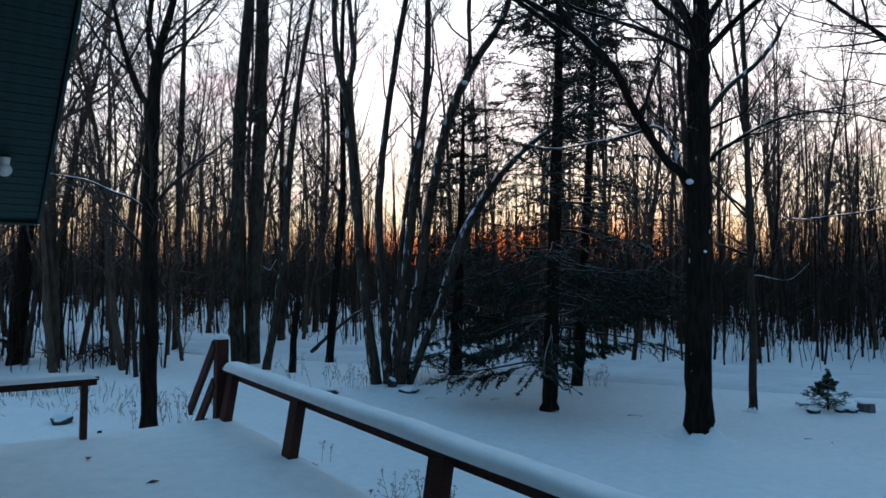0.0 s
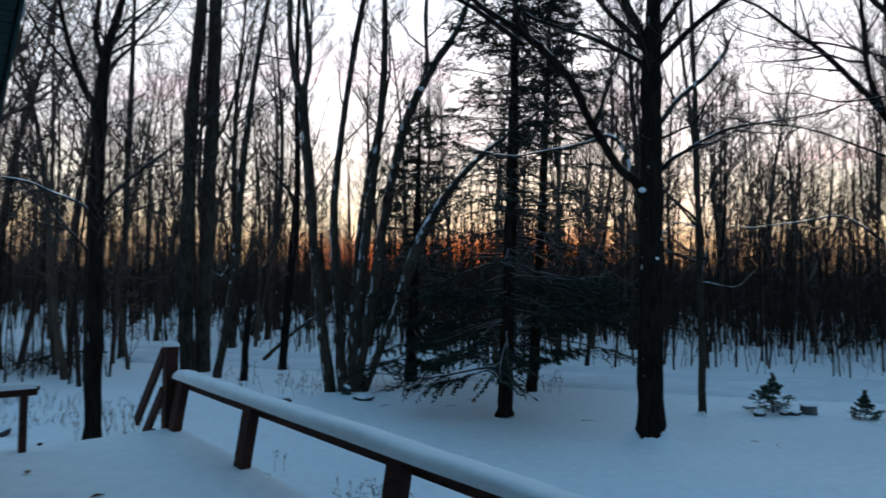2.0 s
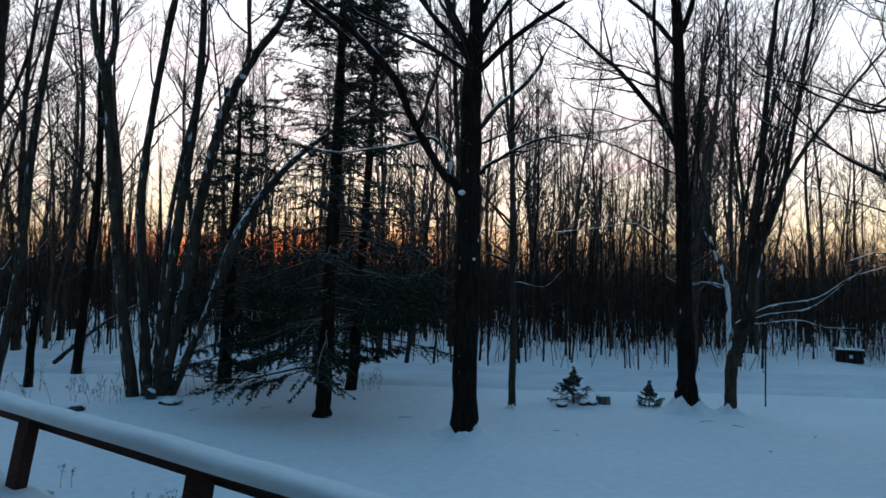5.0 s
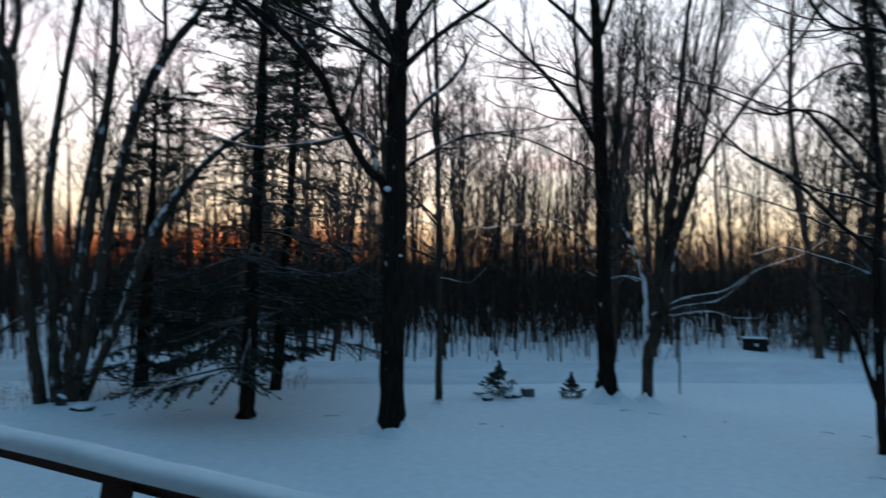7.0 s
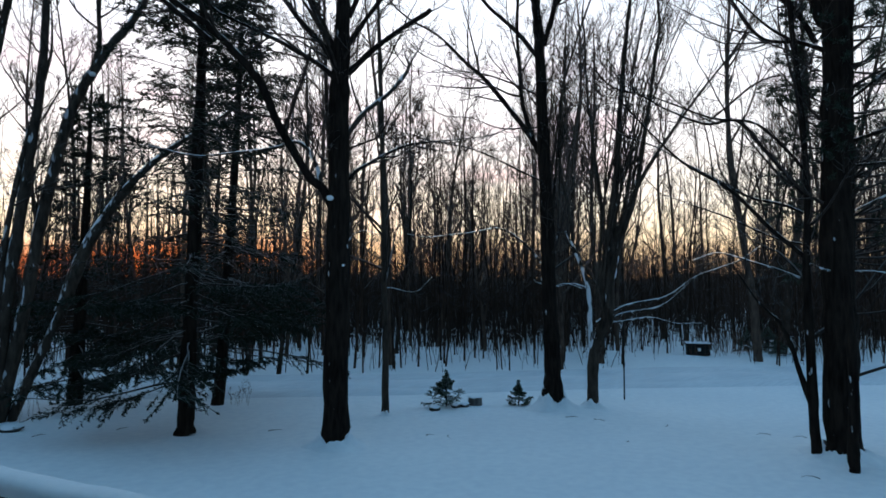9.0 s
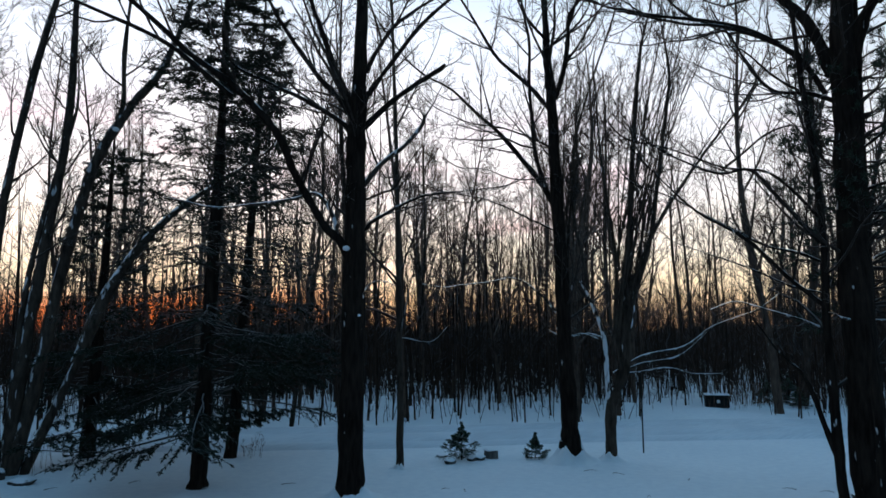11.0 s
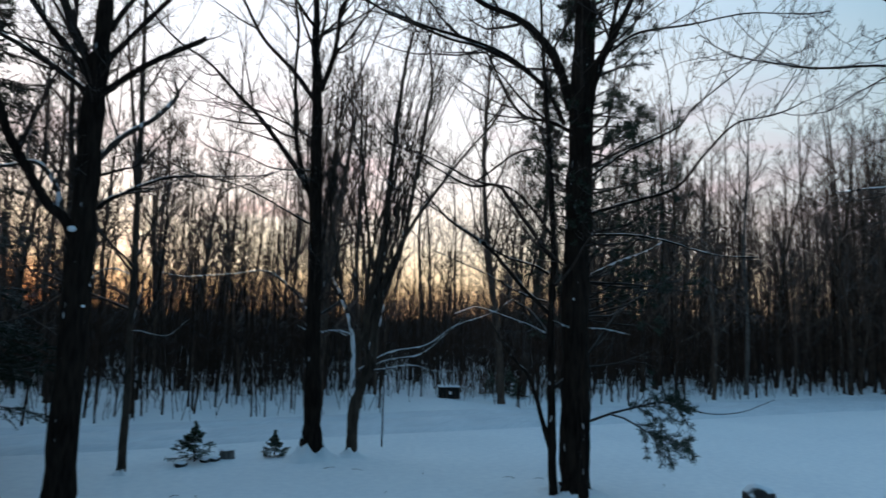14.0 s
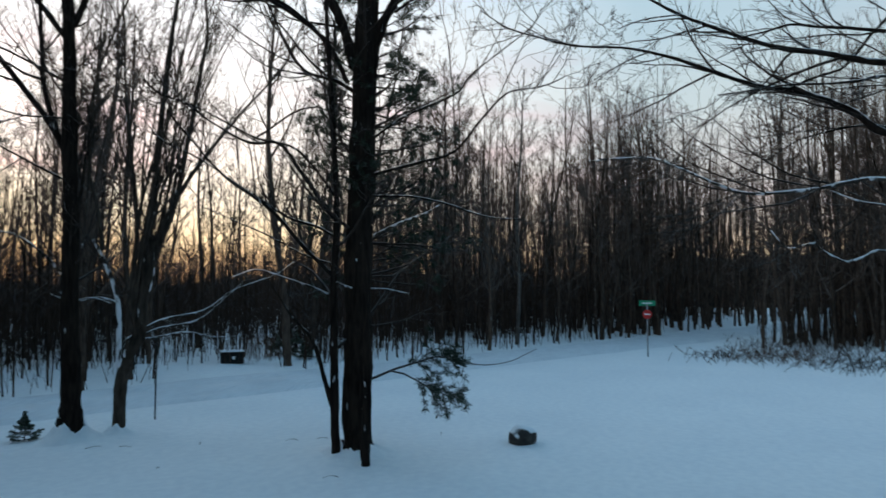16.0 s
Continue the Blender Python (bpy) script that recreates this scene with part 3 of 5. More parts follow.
def yard_trees():
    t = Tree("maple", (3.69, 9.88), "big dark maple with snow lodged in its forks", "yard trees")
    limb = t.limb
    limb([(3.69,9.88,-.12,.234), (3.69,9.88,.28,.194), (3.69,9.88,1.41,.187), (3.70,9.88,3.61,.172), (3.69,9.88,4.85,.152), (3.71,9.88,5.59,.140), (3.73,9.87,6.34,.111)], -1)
    limb([(3.63,9.90,3.53,.090), (3.46,9.96,3.83,.070), (3.28,10.03,4.00,.066), (3.05,10.10,4.39,.063), (2.82,10.17,4.82,.063), (2.54,10.24,5.44,.060), (1.93,10.37,6.09,.052), (1.24,10.48,6.56,.039)])
    limb([(1.88,10.37,5.95,.043), (.98,10.48,6.62,.033), (.22,10.52,6.90,.028), (-.78,10.48,7.15,.015)])
    limb([(3.46,9.96,3.87,0.0400), (3.35,10.00,4.25,0.0328), (3.13,10.07,4.51,0.0304), (2.74,10.19,4.40,0.0240), (1.85,10.39,4.24,0.0136)], bark=SNOWY)
    limb([(3.67,9.89,5.76,.074), (3.54,9.94,6.11,.062), (3.36,10.00,6.56,.050), (3.05,10.10,7.45,.034)])
    limb([(3.79,9.84,4.63,0.0456), (4.07,9.73,5.02,0.0392), (4.41,9.58,5.33,0.0352), (4.66,9.46,5.69,0.0288), (4.62,9.48,5.89,0.0128), (4.56,9.51,6.12,0.0064)], bark=SNOWY)
    limb([(3.76,9.86,5.54,.053), (3.97,9.78,5.77,.049), (4.17,9.70,5.99,.045), (4.57,9.52,6.33,.041), (4.86,9.38,6.54,.041), (4.98,9.32,6.64,.036)], -1)
    limb([(3.80,9.84,6.02,.049), (4.16,9.70,6.60,.036), (4.65,9.48,7.33,.032), (5.26,9.16,7.96,.023), (5.85,8.80,8.43,.014)])
    limb([(3.83,9.83,6.49,.045), (3.99,9.77,6.87,.036), (4.32,9.63,7.37,.027), (4.97,9.32,7.87,.018)])
    limb([(3.71,9.88,5.62,.06), (3.47,9.96,6.00,.049), (3.08,10.08,6.44,.040), (2.55,10.22,7.22,.031), (2.28,10.29,7.75,.018)])
    limb([(3.70,9.88,5.38,.05), (3.51,9.95,5.64,.040), (2.97,10.12,5.97,.035), (2.59,10.22,6.14,.026), (2.09,10.32,6.34,.013)])
    limb([(3.85, 9.82, 3.97, 0.039), (3.98, 9.88, 4.12, 0.034), (4.18, 9.90, 4.24, 0.029), (4.43, 9.91, 4.40, 0.024), (4.85, 9.82, 4.60, 0.019), (5.43, 9.62, 4.69, 0.014), (5.99, 9.40, 4.77, 0.009)])
    limb([(4.11, 9.72, 4.21, 0.021), (4.20, 9.46, 4.27, 0.015), (4.32, 9.19, 4.26, 0.009)])
    limb([(3.85, 9.82, 4.44, 0.021), (4.02, 9.59, 4.52, 0.018), (4.15, 9.37, 4.59, 0.014), (4.26, 9.16, 4.90, 0.011), (4.38, 8.94, 5.14, 0.008)])
    limb([(3.79, 9.85, 2.71, 0.014), (3.81, 9.66, 3.06, 0.012), (3.94, 9.43, 3.16, 0.009), (4.06, 9.20, 3.09, 0.007)], bark=SNOWY)
    limb([(3.73, 9.87, 6.3, 0.11), (3.76, 9.85, 8.0, 0.09), (3.7, 9.9, 10.0, 0.06)], 2.5)
    t.twigs(2.6, 3.2, 6, 6, 0.5)
    snow_skirt(t, 0.24, 0.17, 1)
    for at, s in (((3.53, 9.78, 3.66), 0.055), ((3.72, 9.72, 2.66), 0.028)):
        snow_lump(t, at, s)

    t = Tree("maple", (8.37, 10.73), "tall bare maple with arching limbs beside a forked younger one", "yard trees", BARK, 10)
    limb = t.limb
    limb([(8.37,10.73,-.13,.27), (8.37,10.73,.3,.21), (8.36,10.73,.65,.176), (8.33,10.76,1.98,.154), (8.29,10.79,3.63,.138), (8.24,10.82,5.30,.122), (8.20,10.85,6.86,.106), (8.16,10.88,7.6,.092)], -1)
    limb([(8.25, 10.84, 7.17, 0.089), (8.17, 10.94, 7.91, 0.078), (8.19, 10.98, 8.66, 0.067), (8.17, 11.04, 9.55, 0.056), (8.12, 11.13, 10.72, 0.045), (8.22, 11.11, 12.17, 0.033)])
    limb([(8.26, 10.83, 7.11, 0.061), (8.34, 10.64, 7.59, 0.053), (8.36, 10.50, 8.13, 0.046), (8.33, 10.39, 8.68, 0.038), (8.47, 10.15, 9.08, 0.030), (8.60, 9.91, 9.94, 0.022)])
    limb([(8.22, 10.86, 4.91, 0.061), (8.06, 11.12, 5.44, 0.054), (7.76, 11.47, 6.07, 0.048), (7.49, 11.79, 6.59, 0.041), (7.20, 12.10, 7.00, 0.034), (6.79, 12.46, 7.58, 0.027), (6.41, 12.79, 7.90, 0.020)])
    limb([(8.10, 10.94, 5.25, 0.045), (7.89, 10.97, 5.81, 0.041), (7.78, 10.94, 6.54, 0.037), (7.68, 10.88, 7.32, 0.033), (7.64, 10.79, 8.10, 0.030), (7.52, 10.74, 8.53, 0.026), (7.37, 10.73, 9.20, 0.022)])
    limb([(8.20, 10.87, 6.82, 0.050), (7.98, 11.14, 7.32, 0.045), (7.84, 11.34, 7.60, 0.039), (7.45, 11.69, 8.14, 0.034), (7.20, 11.95, 8.79, 0.029), (6.95, 12.19, 9.43, 0.023), (6.65, 12.44, 10.10, 0.018)])
    limb([(8.14, 10.92, 8.38, 0.033), (7.87, 10.95, 8.60, 0.027), (7.59, 10.98, 8.95, 0.021), (7.36, 10.98, 9.44, 0.014)])
    limb([(8.44, 10.69, 7.84, 0.029), (8.50, 10.36, 8.08, 0.024), (8.51, 10.05, 8.31, 0.020), (8.54, 9.73, 8.57, 0.016), (8.59, 9.38, 8.86, 0.011)])
    limb([(8.27, 10.82, 6.05, 0.024), (8.00, 11.30, 6.38, 0.021), (7.59, 11.84, 6.70, 0.017), (7.15, 12.37, 6.89, 0.014), (6.72, 12.86, 7.24, 0.010)])
    limb([(8.24, 10.84, 4.40, 0.022), (7.67, 10.98, 4.64, 0.019), (7.16, 11.05, 4.84, 0.016), (6.65, 11.10, 4.97, 0.012), (6.08, 11.16, 5.02, 0.009)])
    limb([(8.17, 10.89, 5.48, 0.018), (7.36, 10.98, 5.38, 0.014), (6.69, 10.93, 5.49, 0.011), (6.12, 10.80, 5.42, 0.008)])
    limb([(8.33, 10.85, 2.68, 0.024), (7.90, 10.91, 3.13, 0.021), (7.39, 11.02, 3.45, 0.017), (6.83, 11.14, 3.37, 0.013), (6.13, 11.31, 3.28, 0.009)], bark=SNOWY)
    limb([(8.43, 10.77, 2.35, 0.017), (8.48, 10.41, 2.40, 0.012), (8.53, 10.05, 2.31, 0.008)], bark=SNOWY)
    t.twigs(3.0, 2.6, 6, 6, 0.42)
    snow_skirt(t, 0.25, 0.3, 2)

    t = Tree("forked_tree", (9.0, 10.35), "many-stemmed bare tree with snow along its low limbs", "yard trees", BARK_GREY, 10)
    limb = t.limb
    limb([(9.00,10.35,-.11,.132), (9.01,10.34,.44,.110), (9.03,10.32,.99,.110), (9.10,10.26,1.32,.099)], -1)
    limb([(9.01,10.33,.88,0.0576), (8.98,10.36,1.76,0.0488), (8.96,10.38,2.31,0.0400), (8.83,10.49,2.86,0.0352), (8.64,10.65,3.42,0.0224)], -1, bark=SNOWSIDE)
    limb([(9.10,10.26,1.21,.088), (9.20,10.17,1.87,.077), (9.28,10.10,2.86,.066), (9.36,10.02,4.18,.061), (9.44,9.95,5.84,.050), (9.56,9.84,7.49,.033)])
    limb([(9.12,10.24,1.38,.077), (9.27,10.11,1.76,.066), (9.32,10.06,2.75,.055), (9.63,9.76,4.18,.049), (9.78,9.61,5.49,.038), (9.97,9.42,7.23,.027)])
    limb([(9.20,10.17,1.98,.050), (9.32,10.06,3.08,.044), (9.71,9.69,4.39,.038), (10.29,9.08,5.66,.027), (10.81,8.45,6.67,.016)])
    limb([(9.20,10.17,1.76,.049), (9.12,10.24,2.64,.039), (9.16,10.21,3.86,.033), (8.99,10.35,5.86,.022), (8.95,10.39,7.32,.017)])
    limb([(9.08,10.28,1.65,0.0352), (9.48,9.91,1.99,0.0216), (10.00,9.39,2.16,0.0176), (10.35,9.00,2.53,0.0128), (10.81,8.46,2.80,0.0088)], bark=SNOWY)
    limb([(9.12,10.24,1.49,0.0264), (9.40,9.99,1.82,0.0176), (9.93,9.46,1.99,0.0128), (10.29,9.08,2.43,0.0088)], bark=SNOWY)
    limb([(9.12,10.24,1.65,0.0224), (9.40,9.99,1.68,0.0176), (9.78,9.61,1.77,0.0128), (10.08,9.31,1.67,0.0088)], bark=SNOWY)
    limb([(8.96,10.38,2.31,0.0224), (8.74,10.56,2.40,0.0176), (8.53,10.73,2.35,0.0088)], bark=SNOWY)
    limb([(9.20,10.17,2.09,0.0264), (9.36,10.02,2.64,0.0176), (9.38,10.00,2.97,0.0128), (9.34,10.05,3.30,0.0088)], bark=SNOWSIDE)
    limb([(8.76, 10.56, 3.26, 0.036), (8.71, 10.66, 3.96, 0.033), (8.64, 10.77, 4.53, 0.029), (8.64, 10.82, 5.34, 0.026), (8.75, 10.79, 6.40, 0.023), (9.02, 10.62, 7.47, 0.020), (9.30, 10.44, 8.42, 0.017), (9.54, 10.27, 9.27, 0.013)])
    # brooms of upright shoots, those of the main fork sweeping outward
    for k in range(26):
        main = k % 4 != 0
        z0 = 1.9 + 2.6 * RNG.random() if main else 3.0 + 1.8 * RNG.random()
        start = (0.04 + 0.26 * RNG.random()) * (z0 - 1.3) if main else -0.78 + 0.06 * RNG.normal()
        out = 0.02 + 0.34 * RNG.random() ** 0.85 if main else 0.05 + 0.13 * RNG.random()
        deep = 0.12 * RNG.normal()
        tall = (6.6 + 2.6 * RNG.random() if main else 5.6 + 2.6 * RNG.random()) - z0
        pts = []
        for h in np.linspace(0, tall, 6):
            side = start + out * h * (0.62 + 0.07 * h)
            pts.append((9.02 + 0.72 * side + deep * h * 0.5, 10.34 - 0.69 * side + deep * h * 0.5, z0 + h * (1 - 0.25 * out), 0.015 * (1 - 0.8 * h / tall) + 0.003))
        limb(pts, 0.6)
    t.twigs(2.0, 2.6, 4, 3, 0.24, 30, 0.14, reach=1.2)
    snow_skirt(t, 0.14, 0.16, 3)

    t = Tree("young_maple", (5.29, 11.72), "slender straight young maple in the lawn", "yard trees", BARK_GREY, 9)
    limb = t.limb
    limb([(5.29,11.72,-.05,.072), (5.29,11.72,1.24,.058), (5.26,11.74,2.69,.053), (5.23,11.75,4.64,.049), (5.17,11.77,6.62,.039), (5.11,11.80,8.63,.025)])
    limb([(5.27,11.73,2.30,0.0120), (5.40,11.67,2.32,0.0096), (5.79,11.48,2.25,0.0072), (6.06,11.34,2.52,0.0056)], bark=SNOWY)
    t.twigs(3.0, 2.2, 5, 5, 0.18)
    snow_skirt(t, 0.075, 0.09, 4)

    t = Tree("clump_maple", (-1.05, 13.95), "clump of leaning grey maple stems with snow on their sides", "yard trees", PLASTER, 10)
    limb = t.limb
    limb([(-1.30,13.93,-.06,0.121), (-1.46,13.91,.97,0.106), (-1.65,13.89,2.45,0.101), (-1.78,13.88,3.83,0.101), (-1.91,13.86,5.21,0.096), (-2.00,13.85,6.08,0.096)], -1)
    limb([(-2.01,13.84,5.96,0.076), (-2.15,13.82,6.47,0.071), (-2.24,13.81,7.17,0.061), (-2.27,13.80,8.56,0.046)])
    limb([(-1.99,13.85,6.02,0.071), (-1.86,13.86,6.61,0.061), (-1.91,13.86,7.30,0.056), (-2.04,13.84,8.58,0.040)])
    limb([(-1.07,13.95,-.06,0.121), (-1.18,13.94,1.43,0.101), (-1.30,13.93,3.03,0.086), (-1.30,13.93,4.07,0.076), (-1.14,13.94,5.70,0.066), (-.85,13.96,7.70,0.056), (-.51,13.98,9.37,0.036)])
    limb([(-.94,13.96,-.06,0.131), (-.82,13.96,1.66,0.111), (-.68,13.97,3.04,0.097), (-.55,13.98,4.31,0.086), (-.40,13.98,5.72,0.077), (-.35,13.98,7.13,0.067), (-.38,13.98,8.90,0.047)])
    limb([(-.88,13.96,-.08,0.141), (-.55,13.98,1.77,0.112), (-.34,13.98,3.27,0.102), (-.12,13.99,4.55,0.097), (.14,13.99,5.61,0.092), (.41,13.98,6.25,0.092)], -1)
    limb([(.39,13.98,6.19,0.087), (.73,13.97,6.84,0.077), (1.08,13.95,7.36,0.067), (1.36,13.92,8.06,0.051), (1.64,13.89,8.99,0.031)])
    limb([(.41,13.98,6.19,0.056), (.52,13.98,6.78,0.046), (.49,13.98,7.72,0.041), (.55,13.98,9.02,0.026)])
    limb([(-.96,13.96,-.06,0.070), (-.90,13.96,1.66,0.055), (-.83,13.96,3.15,0.046), (-.59,13.98,4.78,0.040), (-.29,13.99,6.19,0.026)])
    limb([(-.71,13.97,-.06,0.091), (-.28,13.99,1.09,0.076), (.08,13.99,2.01,0.071)], -1)
    limb([(.02,13.99,1.89,0.101), (.36,13.98,2.93,0.112), (.70,13.97,3.63,0.086), (1.21,13.94,4.38,0.071), (1.78,13.88,4.96,0.055), (2.56,13.75,5.57,0.030)])
    limb([(-2.27, 13.8, 8.5, 0.044), (-2.3, 13.8, 10, 0.031)], 2)
    limb([(-0.51, 13.98, 9.3, 0.035), (-0.3, 14, 10.5, 0.026)], 2)
    limb([(-0.38, 13.98, 8.9, 0.044), (-0.4, 14, 10.5, 0.026)], 2)
    t.twigs(1.4, 3.4, 6, 6, 0.3, reach=1.6)
    snow_lump(t, (0.42, 13.88, 6.2), 0.06)

    t = Tree("twin_maple", (-4.87, 16.77), "one of two close grey maple trunks", "twin trunks", BARK_GREY, 10)
    limb = t.limb
    limb([(-4.91,16.76,-.09,.186), (-5.02,16.72,1.21,.165), (-5.03,16.72,3.41,.159), (-5.00,16.73,6.20,.153), (-4.84,16.77,9.03,.126), (-4.67,16.82,11.34,.085)])
    t.twigs(2.6, 3.2, 7, 6, 0.25)
    t = Tree("twin_maple", (-4.74, 17.18), "one of two close grey maple trunks", "twin trunks", BARK_GREY, 10)
    limb = t.limb
    limb([(-4.74,17.18,-.08,.183), (-4.72,17.19,2.03,.177), (-4.68,17.20,4.88,.171), (-4.64,17.21,7.76,.158), (-4.63,17.21,9.50,.144), (-4.61,17.22,11.55,.094)])
    limb([(-4.66,17.20,5.59,.064), (-4.39,17.28,6.04,.043), (-4.07,17.35,7.22,.036), (-3.88,17.40,8.41,.022)])
    t.twigs(2.6, 3.2, 7, 6, 0.25)

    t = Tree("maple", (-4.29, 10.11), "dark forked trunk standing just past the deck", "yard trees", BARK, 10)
    limb = t.limb
    limb([(-4.29,10.11,-.04,.124), (-4.30,10.10,1.32,.112), (-4.32,10.09,2.98,.104), (-4.32,10.09,4.41,.096), (-4.28,10.11,5.43,.080), (-4.14,10.17,6.13,.055), (-3.93,10.25,7.12,.034)])
    limb([(-4.33,10.09,4.66,.050), (-4.54,10.00,5.05,.046), (-4.73,9.91,5.70,.037), (-4.84,9.86,6.26,.029), (-4.98,9.78,6.97,.016)])
    limb([(-4.30,10.10,5.43,.050), (-4.40,10.06,5.83,.042), (-4.37,10.07,6.35,.034), (-4.37,10.07,7.20,.021)])
    limb([(-4.35,10.08,3.21,0.0232), (-4.57,9.99,3.37,0.0200), (-4.85,9.85,3.49,0.0160), (-5.11,9.72,3.61,0.0128), (-5.45,9.53,3.65,0.0096)], bark=SNOWY)
    t.twigs(3.2, 2.5, 6, 6, 0.45)

    t = Tree("leaning_tree", (-4.13, 16.14), "slim leaning tree with snow down one side", "yard trees", PLASTER, 8)
    limb = t.limb
    limb([(-4.13,16.14,-.09,0.101), (-3.93,16.19,1.25,0.090), (-3.76,16.23,2.86,0.086), (-3.68,16.25,4.74,0.081), (-3.50,16.29,6.65,0.070), (-3.18,16.36,9.02,0.054), (-2.88,16.41,11.13,0.033)])
    limb([(-3.92,16.19,2.59,0.021), (-4.07,16.16,2.34,0.017), (-4.27,16.11,2.45,0.008)], bark=SNOWY)
    t.twigs(1.4, 3.0, 5, 4, 0.2)
    t = Tree("snag", (-3.41, 15.74), "short broken dead trunk", "yard trees", BARK, 8)
    t.stub = True
    limb = t.limb
    limb([(-3.42,15.74,-.06,.090), (-3.39,15.74,.90,.078), (-3.33,15.75,1.61,.071)])
    t = Tree("young_oak", (-2.9, 17.73), "slim dark tree at the wood's edge", "yard trees", BARK, 8)
    limb = t.limb
    limb([(-2.90,17.73,-.12,.116), (-2.82,17.75,1.45,.102), (-2.70,17.76,2.92,.095), (-2.62,17.78,4.98,.081), (-2.69,17.77,7.95,.059), (-2.63,17.78,10.96,.037)])
    t.twigs(1.8, 2.5, 5, 4, 0.18)
    t = Tree("beech", (-7.72, 19.89), "slim beech still holding brown leaves low down", "yard trees", BARK_GREY, 8)
    limb = t.limb
    limb([(-7.71,19.89,-.20,.114), (-7.70,19.90,2.29,.098), (-7.70,19.90,5.25,.091), (-7.66,19.91,7.75,.075), (-7.64,19.92,11.28,.042)])
    t.twigs(2.6, 0.8, 5, 3, 0.14)
    pos = np.column_stack([RNG.normal(-7.7, 0.35, 420), RNG.normal(19.8, 0.35, 420), 0.6 + 2.2 * RNG.random(420) ** 1.3])
    part("dead_leaves", blades(pos, RNG.normal(size=pos.shape), 0.07, 0.05, "dead_leaves", LEAF, t.base), None, t.ob, "curled brown leaves")
    t = Tree("maple", (-10.35, 16.72), "stout trunk at the near edge of the woods", "yard trees", BARK, 9)
    limb = t.limb
    limb([(-10.36,16.70,-.07,.192), (-10.32,16.73,1.44,.179), (-10.24,16.78,2.96,.166), (-10.23,16.79,5.04,.153), (-10.38,16.69,7.54,.118), (-10.34,16.72,10.38,.070)])
    t.twigs(1.5, 3.5, 5, 4, 0.2)
    t = Tree("birch", (30.33, 9.96), "pale birch trunk among dark woods", "yard trees", BIRCH, 8)
    limb = t.limb
    limb([(30.32,9.96,-.15,.103), (30.36,9.84,2.88,.091), (30.34,9.91,6.01,.078), (30.40,9.71,9.17,.052), (30.43,9.62,11.29,.026)])
    t.twigs(1.8, 4.0, 5, 3, 0.2, tip=0.006)

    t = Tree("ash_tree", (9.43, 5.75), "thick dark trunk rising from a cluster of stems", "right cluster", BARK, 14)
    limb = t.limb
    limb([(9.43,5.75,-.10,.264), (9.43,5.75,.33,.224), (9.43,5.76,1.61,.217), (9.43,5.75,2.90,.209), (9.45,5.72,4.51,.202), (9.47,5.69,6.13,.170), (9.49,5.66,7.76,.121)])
    limb([(9.52,5.61,6.05,.117), (9.57,5.52,6.61,.090), (9.71,5.26,7.17,.063), (9.88,4.94,7.93,.036)])
    limb([(9.33,5.91,5.79,.041), (9.20,6.13,6.31,.037), (8.87,6.59,6.87,.034), (8.43,7.14,7.21,.031), (7.92,7.70,7.43,.023), (7.35,8.24,7.70,.014)])
    limb([(9.40,5.80,5.64,.036), (9.22,6.09,5.83,.029), (8.97,6.45,5.94,.025), (8.80,6.68,6.30,.021), (8.67,6.85,6.79,.013)])
    limb([(9.39, 5.83, 6.07, 0.098), (9.32, 6.05, 6.85, 0.084), (9.19, 6.36, 7.36, 0.069), (9.02, 6.70, 7.71, 0.055), (8.78, 7.12, 7.95, 0.041), (8.46, 7.61, 8.36, 0.027)])
    limb([(9.19, 6.14, 6.41, 0.032), (8.81, 6.52, 6.77, 0.029), (8.39, 6.90, 7.02, 0.026), (8.03, 7.19, 7.09, 0.022), (7.65, 7.46, 7.22, 0.019), (7.26, 7.70, 7.34, 0.016), (6.87, 7.93, 7.50, 0.012)])
    limb([(9.36, 5.87, 5.70, 0.025), (9.28, 6.27, 5.94, 0.021), (9.21, 6.66, 6.32, 0.017), (9.10, 7.06, 6.84, 0.013), (9.02, 7.40, 7.06, 0.009)])
    limb([(9.51, 5.62, 6.02, 0.053), (9.50, 5.37, 6.62, 0.045), (9.46, 5.19, 7.03, 0.037), (9.40, 5.03, 7.52, 0.028), (9.36, 4.82, 8.08, 0.020)])
    limb([(9.70, 5.27, 6.96, 0.025), (9.94, 5.00, 7.25, 0.022), (10.22, 4.64, 7.35, 0.019), (10.48, 4.27, 7.41, 0.015), (10.82, 3.58, 7.51, 0.012), (11.09, 2.97, 7.43, 0.009)])
    limb([(9.52, 5.60, 4.33, 0.029), (9.71, 4.88, 4.50, 0.025), (9.80, 4.28, 4.65, 0.021), (9.80, 3.85, 5.09, 0.017), (9.78, 3.43, 5.44, 0.013), (9.73, 3.03, 5.46, 0.009)])
    limb([(9.54, 5.57, 4.92, 0.023), (9.85, 5.14, 5.31, 0.020), (10.25, 4.47, 5.68, 0.017), (10.42, 4.26, 6.01, 0.014), (10.64, 3.88, 6.38, 0.011), (10.86, 3.47, 6.75, 0.008)])
    limb([(9.54, 5.56, 4.00, 0.018), (9.66, 4.94, 3.97, 0.016), (9.70, 4.42, 3.85, 0.013), (9.69, 3.98, 3.69, 0.011), (9.64, 3.60, 3.58, 0.009), (9.61, 3.09, 3.53, 0.006)], -1)
    limb([(9.54, 5.55, 3.38, 0.018), (9.63, 5.11, 3.58, 0.014), (9.67, 4.72, 3.70, 0.011), (9.65, 4.44, 3.83, 0.007)], -1, bark=SNOWY)
